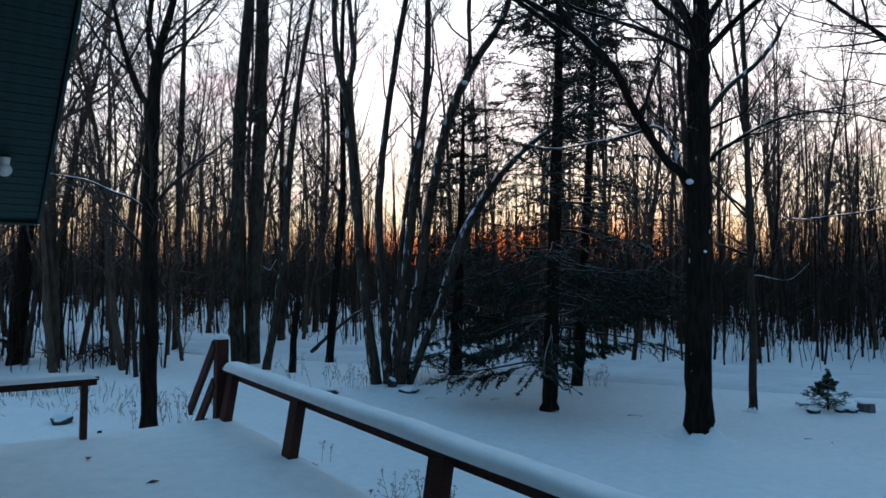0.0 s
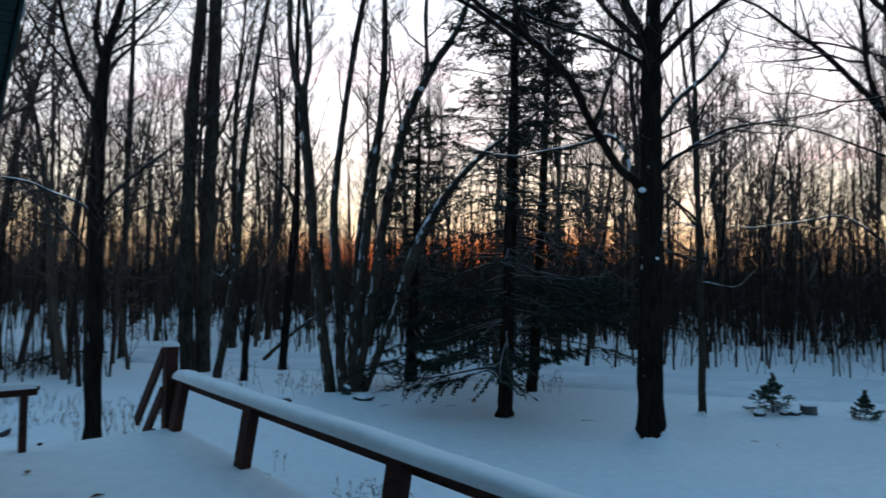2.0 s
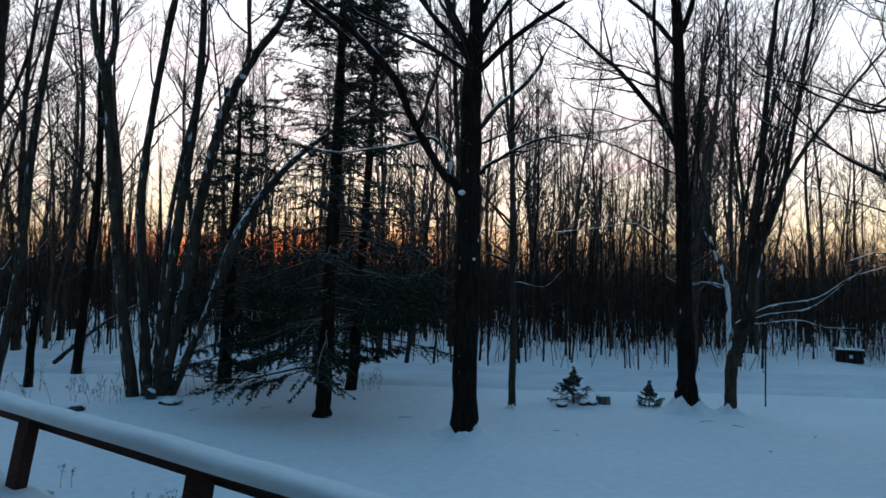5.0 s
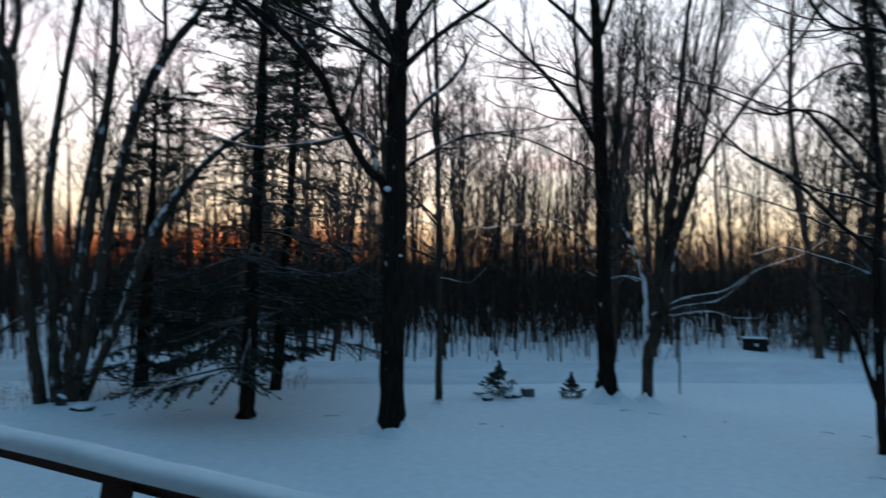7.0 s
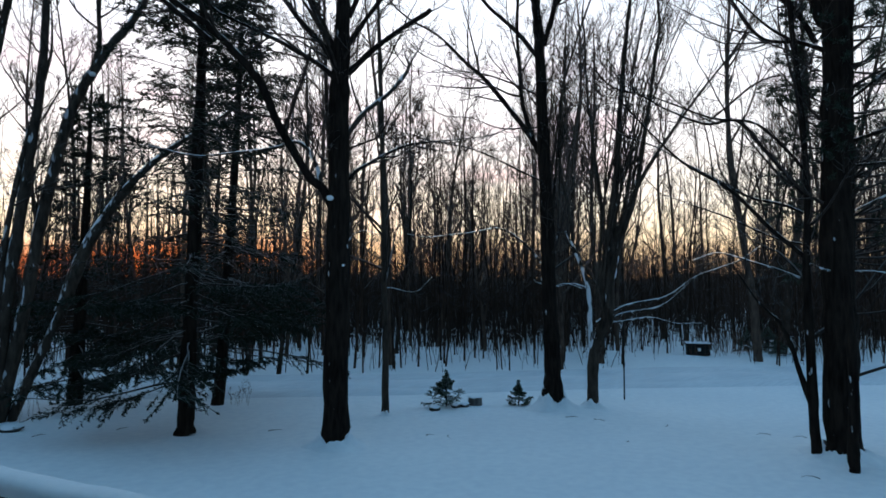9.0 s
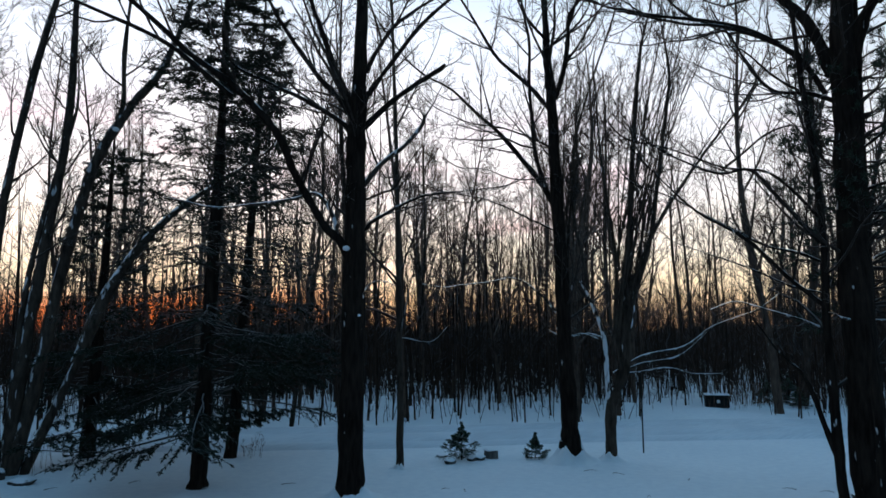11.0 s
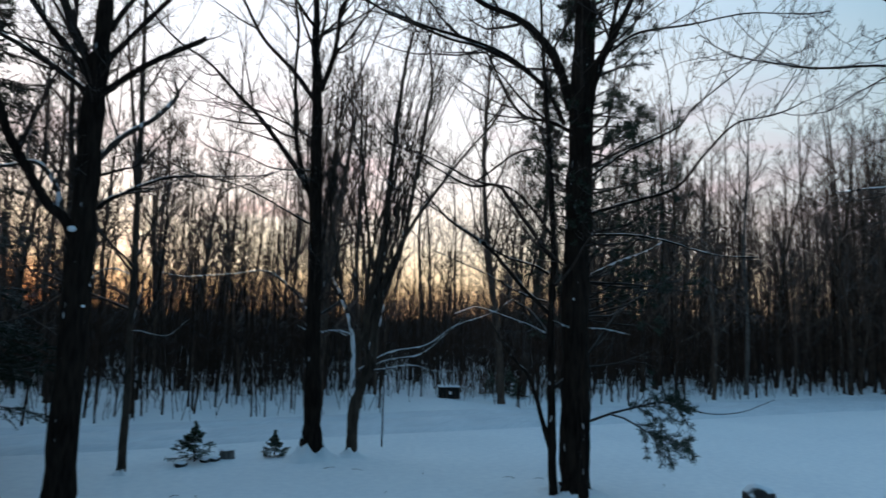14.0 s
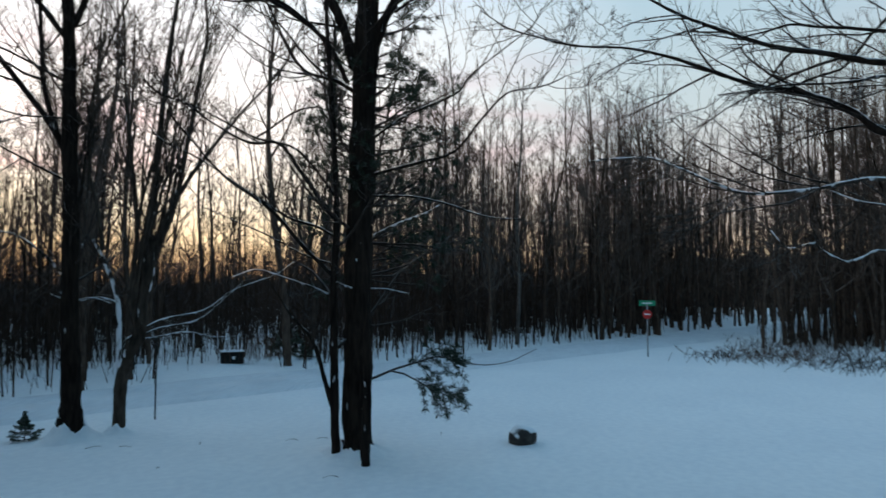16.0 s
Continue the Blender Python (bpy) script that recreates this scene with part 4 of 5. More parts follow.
    limb([(9.53, 5.58, 2.55, 0.014), (9.43, 5.24, 2.54, 0.011), (9.36, 4.83, 2.47, 0.007)], -1, bark=SNOWY)
    limb([(9.44, 5.73, 2.53, 0.020), (9.14, 5.75, 2.57, 0.014), (8.84, 5.77, 2.65, 0.009)], -1, bark=SNOWY)
    t.twigs(2.4, 2.6, 6, 6, 0.5, 52, reach=2.2)
    snow_skirt(t, 0.27, 0.16, 5)
    t = Tree("ash_sucker", (8.82, 5.25), "crooked stem pressed against the thick trunk", "right cluster", BARK, 8)
    t.stub = True
    limb = t.limb
    limb([(8.82,5.24,-.06,.074), (8.81,5.25,.34,.070), (8.83,5.23,.94,.066), (8.82,5.24,1.67,.059), (8.81,5.26,2.49,.041)])
    t = Tree("cherry_tree", (9.14, 5.94), "thin forking stem beside the thick trunk", "right cluster", BARK, 8)
    limb = t.limb
    limb([(9.13,5.94,-.05,.068), (9.12,5.96,.49,.068), (9.11,5.97,1.29,.064), (9.10,5.99,2.49,.056), (9.12,5.96,3.71,.048), (9.09,6.01,4.93,.045), (9.04,6.08,6.17,.037), (9.00,6.14,7.50,.021)])
    limb([(9.11,5.98,.73,.044), (9.04,6.08,1.12,.036), (8.98,6.17,1.52,.032), (8.90,6.28,1.84,.024), (8.82,6.39,1.99,.012)])
    limb([(9.10,6.00,3.63,.032), (8.82,6.40,4.31,.029), (8.61,6.67,4.75,.025), (8.33,7.01,4.74,.021), (7.95,7.44,5.03,.013)])
    limb([(9.10,5.99,2.74,.032), (8.86,6.34,3.15,.029), (8.54,6.77,3.75,.025), (8.12,7.26,4.20,.017), (7.72,7.68,4.83,.009)])
    limb([(9.22, 6.10, 3.38, 0.023), (9.15, 6.35, 3.52, 0.021), (8.96, 6.77, 3.67, 0.018), (8.80, 7.12, 3.93, 0.016), (8.57, 7.53, 4.23, 0.014), (8.31, 7.94, 4.56, 0.011), (8.04, 8.34, 4.78, 0.009)])
    limb([(9.23, 6.08, 4.01, 0.023), (8.98, 6.31, 4.44, 0.021), (8.73, 6.52, 4.71, 0.018), (8.36, 6.86, 4.79, 0.016), (8.04, 7.12, 4.96, 0.014), (7.68, 7.39, 5.15, 0.011), (7.32, 7.65, 5.26, 0.009)])
    t.stub = True
    limb([(8.50, 7.09, 4.82, 0.018), (8.61, 6.83, 5.00, 0.017), (8.73, 6.54, 5.22, 0.016), (8.80, 6.32, 5.30, 0.016), (8.84, 6.12, 5.31, 0.015)])
    t.stub = False
    limb([(9.21, 6.11, 2.45, 0.016), (8.96, 6.31, 2.58, 0.014), (8.68, 6.54, 2.70, 0.012), (8.33, 6.82, 2.83, 0.009), (8.04, 7.02, 2.72, 0.007)], bark=SNOWY)
    limb([(9.21, 6.11, 2.94, 0.016), (9.11, 6.53, 3.07, 0.014), (8.90, 7.07, 3.38, 0.012), (8.70, 7.56, 3.61, 0.009), (8.46, 8.05, 3.85, 0.007)])
    t.twigs(2.6, 1.6, 6, 5, 0.35)

    t = Tree("overhanging_maple", (7.8, -2.6), "spreading maple whose snowy limbs reach over the lawn", "yard trees", BARK, 12)
    limb = t.limb
    limb([(7.8, -2.6, -0.2, 0.3), (7.82, -2.58, 1.0, 0.24), (7.85, -2.5, 2.6, 0.22), (7.8, -2.5, 4.2, 0.19), (7.9, -2.6, 6.5, 0.14), (7.8, -2.5, 9, 0.08)], 2)
    limb([(7.82, -2.5, 4.22, 0.054), (7.99, -1.73, 4.57, 0.042), (8.12, -1.09, 4.77, 0.036), (8.23, -0.78, 4.90, 0.034), (8.31, -0.53, 5.02, 0.031), (8.38, -0.33, 5.09, 0.029), (8.45, -0.11, 5.19, 0.026), (8.51, 0.22, 5.37, 0.023), (8.55, 0.58, 5.58, 0.021), (8.59, 0.89, 5.78, 0.018), (8.61, 1.27, 6.07, 0.016), (8.61, 1.61, 6.37, 0.013)])
    limb([(7.82, -2.5, 3.52, 0.059), (7.99, -1.71, 3.87, 0.046), (8.13, -1.07, 4.07, 0.040), (8.22, -0.86, 4.29, 0.037), (8.31, -0.67, 4.45, 0.035), (8.40, -0.47, 4.58, 0.033), (8.47, -0.27, 4.69, 0.030), (8.55, 0.01, 4.78, 0.028), (8.62, 0.30, 4.93, 0.025), (8.67, 0.60, 5.10, 0.023), (8.71, 0.91, 5.27, 0.021), (8.75, 1.24, 5.42, 0.018), (8.76, 1.58, 5.53, 0.016), (8.72, 2.13, 5.62, 0.014), (8.68, 2.56, 5.77, 0.011), (8.61, 3.00, 5.95, 0.009), (8.55, 3.37, 6.23, 0.007)])
    limb([(7.82, -2.5, 4.54, 0.030), (7.99, -1.73, 4.89, 0.023), (8.12, -1.10, 5.09, 0.020), (8.05, -0.77, 5.15, 0.017), (7.96, -0.51, 5.17, 0.015), (7.86, -0.25, 5.20, 0.013), (7.75, -0.04, 5.13, 0.010), (7.63, 0.22, 5.06, 0.008)])
    limb([(8.32, -0.23, 4.66, 0.016), (8.30, -0.47, 4.75, 0.015), (8.28, -0.71, 4.80, 0.014), (8.27, -0.81, 4.89, 0.013)])
    limb([(7.82, -2.5, 4.09, 0.024), (7.99, -1.72, 4.44, 0.018), (8.13, -1.09, 4.64, 0.016), (8.02, -0.84, 4.59, 0.014), (7.91, -0.54, 4.57, 0.012), (7.80, -0.21, 4.57, 0.010), (7.67, 0.13, 4.52, 0.008), (7.53, 0.44, 4.47, 0.006)])
    limb([(8.50, 0.85, 5.73, 0.010), (8.34, 1.18, 5.68, 0.008), (8.18, 1.38, 5.59, 0.007), (8.02, 1.49, 5.49, 0.005)])
    limb([(7.82, -2.5, 3.06, 0.034), (7.99, -1.71, 3.41, 0.026), (8.13, -1.06, 3.61, 0.022), (8.13, -0.73, 3.60, 0.021), (8.11, -0.47, 3.55, 0.019), (8.08, -0.21, 3.53, 0.018), (8.05, 0.05, 3.52, 0.016), (8.00, 0.26, 3.54, 0.015), (7.95, 0.48, 3.63, 0.013), (7.90, 0.70, 3.74, 0.012), (7.84, 0.86, 3.82, 0.010), (7.77, 1.08, 3.92, 0.009), (7.68, 1.42, 3.94, 0.007), (7.57, 1.76, 3.91, 0.006)], bark=SNOWY)
    limb([(7.82, -2.5, 3.58, 0.019), (7.99, -1.71, 3.93, 0.014), (8.13, -1.07, 4.13, 0.013), (8.24, -0.91, 4.19, 0.011), (8.35, -0.67, 4.19, 0.010), (8.45, -0.47, 4.17, 0.009), (8.55, -0.31, 4.14, 0.007), (8.64, -0.15, 4.06, 0.006), (8.73, 0.09, 3.91, 0.005)])
    limb([(7.82, -2.5, 2.35, 0.018), (7.99, -1.69, 2.70, 0.014), (8.13, -1.03, 2.90, 0.012), (8.12, -0.85, 2.85, 0.011), (8.10, -0.70, 2.80, 0.010), (8.08, -0.60, 2.84, 0.009), (8.05, -0.46, 2.93, 0.008), (8.02, -0.40, 2.99, 0.007), (8.00, -0.19, 2.94, 0.006), (7.96, -0.09, 3.02, 0.006), (7.93, 0.01, 3.16, 0.005)], -1, bark=SNOWY)
    limb([(7.82, -2.5, 2.80, 0.014), (7.99, -1.70, 3.15, 0.011), (8.13, -1.05, 3.35, 0.009), (8.22, -0.88, 3.40, 0.008), (8.31, -0.74, 3.47, 0.007), (8.39, -0.60, 3.56, 0.005)], -1, bark=SNOWY)
    t.twigs(2.6, 2.9, 5, 4, 0.35, 30, 0.02, reach=1.5)


def blades(pos, dirs, length, width, name, mat, base=(0, 0, 0), vary=0.4):
    """Many small pointed leaves or needles, two faces each, as one mesh."""
    pos, d = np.asarray(pos) - np.array(base), unit(np.asarray(dirs))
    n = len(pos)
    side = unit(np.cross(d, RNG.normal(size=(n, 3))))
    ln = (length * (1 - vary / 2 + vary * RNG.random(n)))[:, None]
    a = pos + side * width * 0.25
    b = pos - side * width * 0.25
    m1 = pos + d * ln * 0.55 + side * width * 0.5
    m2 = pos + d * ln * 0.55 - side * width * 0.5
    tip = pos + d * ln
    v = np.stack([a, b, m2, tip, m1], 1).reshape(-1, 3)
    i = np.arange(n)[:, None] * 5
    f = [tuple(r) for r in (i + np.array([[0, 1, 2, 3, 4]])).tolist()]
    return mesh_of(name, v.tolist(), f, mat, False)


def conifer(name, label, axis, height, reach, low, whorl, group="", needle=NEEDLE, droop=0.12, side_n=16, blade_n=16, blade=(0.085, 0.014),
            bark=BARK, power=0.85, shape_low=1.0, sparse=0.0, tip=0.003, uneven=0.05, skirt=0, seed=1, spray=0.3, thin=0.0):
    """A spruce or fir: whorls of drooping branches, each with side sprays of needles."""
    global RNG
    RNG = np.random.default_rng(seed)
    p = smooth_path(axis, 6, 0.02)
    base = np.array([p[0, 0], p[0, 1], p[0, 2]])
    t = thing(name, tuple(base), label, "tree", group)
    tb = Tubes()
    tb.add(p[:, :3], p[:, 3], 12)
    part("trunk", tb.mesh("trunk", bark, base), None, t)
    zs, z = [], low
    while z < height - 0.08 * height:
        for _ in range(RNG.integers(whorl - 1, whorl + 2)):
            zs.append(z + RNG.normal() * uneven * height / 9)
        z += (0.26 + 0.05 * RNG.random()) * (0.3 + 0.7 * height / 9.0) * (1.0 - 0.45 * z / height)
    zs = np.array(zs)
    n = len(zs)
    cx = np.interp(zs, p[:, 2], p[:, 0])
    cy = np.interp(zs, p[:, 2], p[:, 1])
    az = RNG.random(n) * 2 * np.pi
    rel = np.clip((zs - low) / (height - low), 0, 1)
    ln = reach * (1 - rel) ** power * (0.6 + 0.5 * RNG.random(n)) + 0.05 * height / 4
    ln *= np.where((zs < low + 0.7) & (np.cos(az) > 0.1), shape_low, 1.0)
    slope = 0.35 * rel ** 1.5 - droop * (1 - rel) + 0.08 * RNG.normal(size=n)
    d = unit(np.column_stack([np.cos(az), np.sin(az), slope]))
    pts = [np.column_stack([cx, cy, zs])]
    for k in range(6):
        d = unit(d + np.array([0, 0, -0.07 + 0.036 * k]) * (1.2 - rel[:, None]) + 0.085 * RNG.normal(size=d.shape))
        pts.append(pts[-1] + d * (ln / 6)[:, None])
    br = np.stack(pts, 1)
    if height > 3:
        br[..., 2] = np.maximum(br[..., 2], 0.5 + 0.06 * RNG.random(br.shape[:2]))
    rad = np.maximum((0.004 + 0.0065 * ln)[:, None] * np.linspace(1, 0.15, 7)[None], tip)
    tb = Tubes()
    tb.add(br, rad, 5)
    # side sprays, mostly level
    par = np.repeat(np.arange(n), side_n)
    s = (0.3 + 0.7 * RNG.random(len(par)))
    i = np.minimum((s * 6).astype(int), 5)
    w = (s * 6 - i)[:, None]
    at = br[par, i] * (1 - w) + br[par, i + 1] * w
    tan = unit(br[par, i + 1] - br[par, i])
    lat = unit(np.cross(tan, np.array([0, 0, 1.0]))) * RNG.choice([-1, 1], len(par))[:, None]
    sd = unit(0.75 * tan + lat * (0.7 + 0.3 * RNG.random((len(par), 1))) + np.array([0, 0, -0.12]) + 0.14 * RNG.normal(size=at.shape))
    sl = ln[par] * spray * (1.15 - 0.75 * s) * (0.6 + 0.6 * RNG.random(len(par))) + 0.03 * height / 9
    if sparse:
        keep = RNG.random(len(par)) > sparse
        at, sd, sl = at[keep], sd[keep], sl[keep]
    q = [at]
    for k in range(3):
        sd = unit(sd + np.array([0, 0, -0.1]) + 0.1 * RNG.normal(size=sd.shape))
        q.append(q[-1] + sd * (sl / 3)[:, None])
    sp = np.stack(q, 1)
    tb.add(sp, np.maximum(0.004 * np.linspace(1, 0.4, 4)[None] * np.ones((len(sp), 1)), tip * 0.7), 3)
    part("crown", tb.mesh("crown", TWIG_SNOW, base), None, t, "thin dark branches lined with snow")
    par = np.concatenate([np.repeat(np.arange(len(sp)), blade_n), np.repeat(np.nonzero(sp[:, 0, 2] < low + 1.4)[0], skirt)])
    zp = sp[par, 0, 2]
    par = par[~((zp > low + 1.3) & (zp < low + 3.4)) | (RNG.random(len(par)) > thin)]
    s = RNG.random(len(par)) * 3
    i = np.minimum(s.astype(int), 2)
    w = (s - i)[:, None]
    at = sp[par, i] * (1 - w) + sp[par, i + 1] * w
    tan = unit(sp[par, i + 1] - sp[par, i])
    dr = unit(tan * 0.9 + 0.75 * RNG.normal(size=at.shape) * np.array([1, 1, 0.6]))
    part("foliage", blades(at, dr, blade[0], blade[1], "foliage", needle, base), None, t)
    return t


def pine_tufts(name, label, axis, branches, group=""):
    """A white pine: open limbs ending in tufts of long needles."""
    p = smooth_path(axis, 6, 0.02)
    base = np.array([p[0, 0], p[0, 1], p[0, 2]])
    t = thing(name, tuple(base), label, "tree", group)
    tb = Tubes()
    tb.add(p[:, :3], p[:, 3], 9)
    part("trunk", tb.mesh("trunk", BARK, base), None, t)
    n = branches
    zs = 2.7 + 6.8 * RNG.random(n) ** 1.05
    az = np.where(RNG.random(n) < 0.5, -1.0 + 0.6 * RNG.normal(size=n), np.where(RNG.random(n) < 0.5, 2.1 + 0.5 * RNG.normal(size=n), RNG.random(n) * 2 * np.pi))
    ln = np.where(az > 1.2, 1.25, 1.75) * (1.15 - (zs - 2.0) / 10) * (0.55 + 0.6 * RNG.random(n))
    d = unit(np.column_stack([np.cos(az), np.sin(az), 0.12 + 0.25 * RNG.normal(size=n)]))
    pts = [np.column_stack([np.interp(zs, p[:, 2], p[:, 0]), np.interp(zs, p[:, 2], p[:, 1]), zs])]
    for k in range(5):
        d = unit(d + np.array([0, 0, 0.07]) + 0.1 * RNG.normal(size=d.shape))
        pts.append(pts[-1] + d * (ln / 5)[:, None])
    br = np.stack(pts, 1)
    rad = (0.006 + 0.011 * ln)[:, None] * np.linspace(1, 0.25, 6)[None]
    # one long low bough sweeping over the snow
    low = np.array([[9.45, 5.52, 1.17], [9.52, 5.18, 1.32], [9.58, 4.84, 1.43], [9.62, 4.51, 1.53], [9.60, 4.30, 1.52], [9.55, 4.17, 1.47]])
    low2 = np.array([[9.50, 5.22, 1.30], [9.47, 4.97, 1.27], [9.44, 4.71, 1.17], [9.40, 4.46, 1.06], [9.36, 4.20, 1.01], [9.30, 3.98, 1.01]])
    br = np.concatenate([br, low[None], low2[None]])
    rad = np.concatenate([rad, np.linspace(0.024, 0.007, 6)[None], np.linspace(0.016, 0.006, 6)[None]])
    a, ra = spawn(br, rad, 10, 0.3, 50, 0.08, 0.16, 4, 0.35, 0.6, 0.0035)
    lo, rlo = spawn(np.stack([low, low2]), rad[-2:], 20, 0.3, 40, -0.05, 0.12, 4, 0.3, 0.6, 0.004)
    a, ra = np.concatenate([a, lo]), np.concatenate([ra, rlo])
    tb = Tubes()
    bare = smooth_path([(9.58, 4.36, 1.54, 0.011), (9.69, 4.08, 1.46, 0.009), (9.80, 3.79, 1.42, 0.007), (9.92, 3.44, 1.48, 0.006), (10.03, 3.08, 1.66, 0.004)], 4, 0.3)
    tb.add(bare[:, :3], bare[:, 3], 4)
    tb.add(br, rad, 6)
    tb.add(a, ra, 3)
    part("crown", tb.mesh("crown", TWIG, base), None, t, "open limbs carrying some snow")
    ends = np.concatenate([a[:, -1], lo[:, -2], lo[:, -3], br[:, -1]])
    dirs = np.concatenate([unit(a[:, -1] - a[:, -2]), unit(lo[:, -1] - lo[:, -2]), unit(lo[:, -1] - lo[:, -2]), unit(br[:, -1] - br[:, -2])])
    k = 22
    pos = np.repeat(ends, k, 0) + RNG.normal(size=(len(ends) * k, 3)) * 0.018
    dr = np.repeat(dirs, k, 0) * 0.8 + RNG.normal(size=pos.shape) * 0.75 + np.array([0, 0, 0.15])
    part("foliage", blades(pos, dr, 0.085, 0.01, "foliage", NEEDLE_PINE, base), None, t)


yard_trees()

conifer("spruce", "tall open spruce with drooping snow-lined branches", [(1.82, 11.71, -0.1, 0.17), (1.84, 11.71, 0.26, 0.139), (1.87, 11.7, 1.6, 0.12),
        (1.92, 11.69, 3.63, 0.1), (1.96, 11.69, 5.58, 0.078), (1.97, 11.68, 7.6, 0.048), (1.99, 11.68, 10.4, 0.01)], 10.4, 2.55, 1.0, 6, "spruces",
        droop=0.06, side_n=22, blade_n=16, blade=(0.062, 0.0155), sparse=0.12, power=0.85, uneven=0.1, skirt=42, seed=3, spray=0.34, shape_low=0.5, thin=0.65)
conifer("spruce", "second spruce with a thinner crown behind the first", [(2.83, 14.5, -0.1, 0.14), (2.9, 14.49, 0.71, 0.115), (2.96, 14.48, 2.14, 0.1),
        (3.05, 14.46, 3.93, 0.085), (3.14, 14.44, 6.34, 0.06), (3.24, 14.42, 10.2, 0.012)], 10.2, 2.4, 1.1, 5, "spruces", droop=0.06, side_n=18, blade_n=14,
        blade=(0.066, 0.016), sparse=0.22, uneven=0.1, skirt=20, seed=4, spray=0.34, thin=0.65)
conifer("hemlock", "dark young hemlock under the leaning stems", [(0.3, 15.6, -0.1, 0.15), (0.36, 15.6, 2.0, 0.12), (0.42, 15.6, 4.2, 0.07), (0.45, 15.6, 6.8, 0.01)],
        6.8, 1.8, 0.7, 5, "spruces", droop=0.06, side_n=18, blade_n=11, blade=(0.068, 0.016), sparse=0.25, uneven=0.1, skirt=16, spray=0.34, thin=0.4)
FIR = [(0, 0, -0.05, 0.02), (0, 0, 0.25, 0.015), (0, 0, 0.5, 0.01), (0, 0, 0.72, 0.004)]


def little_fir(x, y, s, label):
    z = float(ground_z(x, y))
    axis = [(x, y, z + a[2] * s, a[3] * s) for a in FIR]
    conifer("young_fir", label, axis, z + 0.72 * s, 0.5 * s, z + 0.06, 7, "young firs", needle=NEEDLE_PALE, seed=9, droop=-0.5, side_n=14, blade_n=12,
            blade=(0.042, 0.009), tip=0.0022, uneven=1.3, power=1.0, spray=0.42)


little_fir(6.65, 11.87, 0.86, "small bushy fir poking through the snow")
little_fir(8.09, 11.49, 0.56, "tiny fir poking through the snow")

# young evergreens and tufts on the bank past the roadside box
for x, y, s in ((20.3, 15.6, 0.9), (21.1, 15.4, 1.1), (20.5, 14.6, 0.8), (24.9, 18.7, 1.5)):
    little_fir(x, y, s, "bushy young fir on the snowy bank by the lane")

pine_tufts("white_pine", "white pine with tufted limbs behind the thick trunk", [(9.95, 6.0, -0.1, 0.13), (9.93, 5.95, 2.0, 0.11), (9.95, 5.85, 5, 0.08), (9.98, 5.75, 8, 0.04), (10, 5.7, 10.4, 0.01)], 140, "right cluster")

# ---------------------------------------------------------------- the woods


def wood_variant(seed, height, girth, group):
    """One forest tree, its base at the origin: trunk and crown."""
    global RNG
    keep, RNG = RNG, np.random.default_rng(seed)
    h = height
    lean = RNG.normal(size=2) * 0.055
    pts = [(lean[0] * z + 0.16 * math.sin(z * 0.6 + seed), lean[1] * z + 0.16 * math.cos(z * 0.5 + seed), z, girth * (1 - 0.9 * z / h) + 0.006) for z in np.linspace(-0.3, h, 8)]
    p = smooth_path(pts, 4, 0.05)
    p[0, 3] *= 1.3
    t = thing("forest_tree", (0, 0, 0), "bare woodland tree with a high twiggy crown", "tree", group)
    tb = Tubes()
    tb.add(p[:, :3], p[:, 3], 8)
    part("trunk", tb.mesh("trunk", WOODS), None, t)
    q = resample(p, 14)
    a, ra = spawn(q[None, :, :3], q[None, :, 3], 26, 0.24, 48, 0.13, 0.1, 7, 0.2, 0.55, 0.006)
    b, rb = spawn(a, ra, 7, 0.45, 44, 0.12, 0.13, 4, 0.15, 0.6, 0.0045)
    c, rc = spawn(b, rb, 6, 0.55, 42, 0.08, 0.16, 3, 0.12, 0.65, 0.0034)
    tb = Tubes()
    tb.add(a, ra, 5)
    tb.add(b, rb, 3)
    tb.add(c, rc, 3)
    part("crown", tb.mesh("crown", WOODTWIG), None, t)
    RNG = keep
    return t


def wooded(x, y):
    """Whether the woods cover a place."""
    if y > road_y(x) + (5.4 if clearing(x, y) else 2.1):
        return True
    if x > 33 and y < road_y(x) - 4.5:
        return True
    if x < -6.3 - 0.1 * (y - 14) and y > 15.0 and y < road_y(x) - 2.6:
        return True
    return -6 <= x < 1 and 18.6 < y < road_y(x) - 2.2


def clearing(x, y):
    """A thin strip of the woods, through which the low sky shows."""
    return (np.degrees(np.arctan2(x, y)) > 43.5) & (np.degrees(np.arctan2(x, y)) < 52.5)


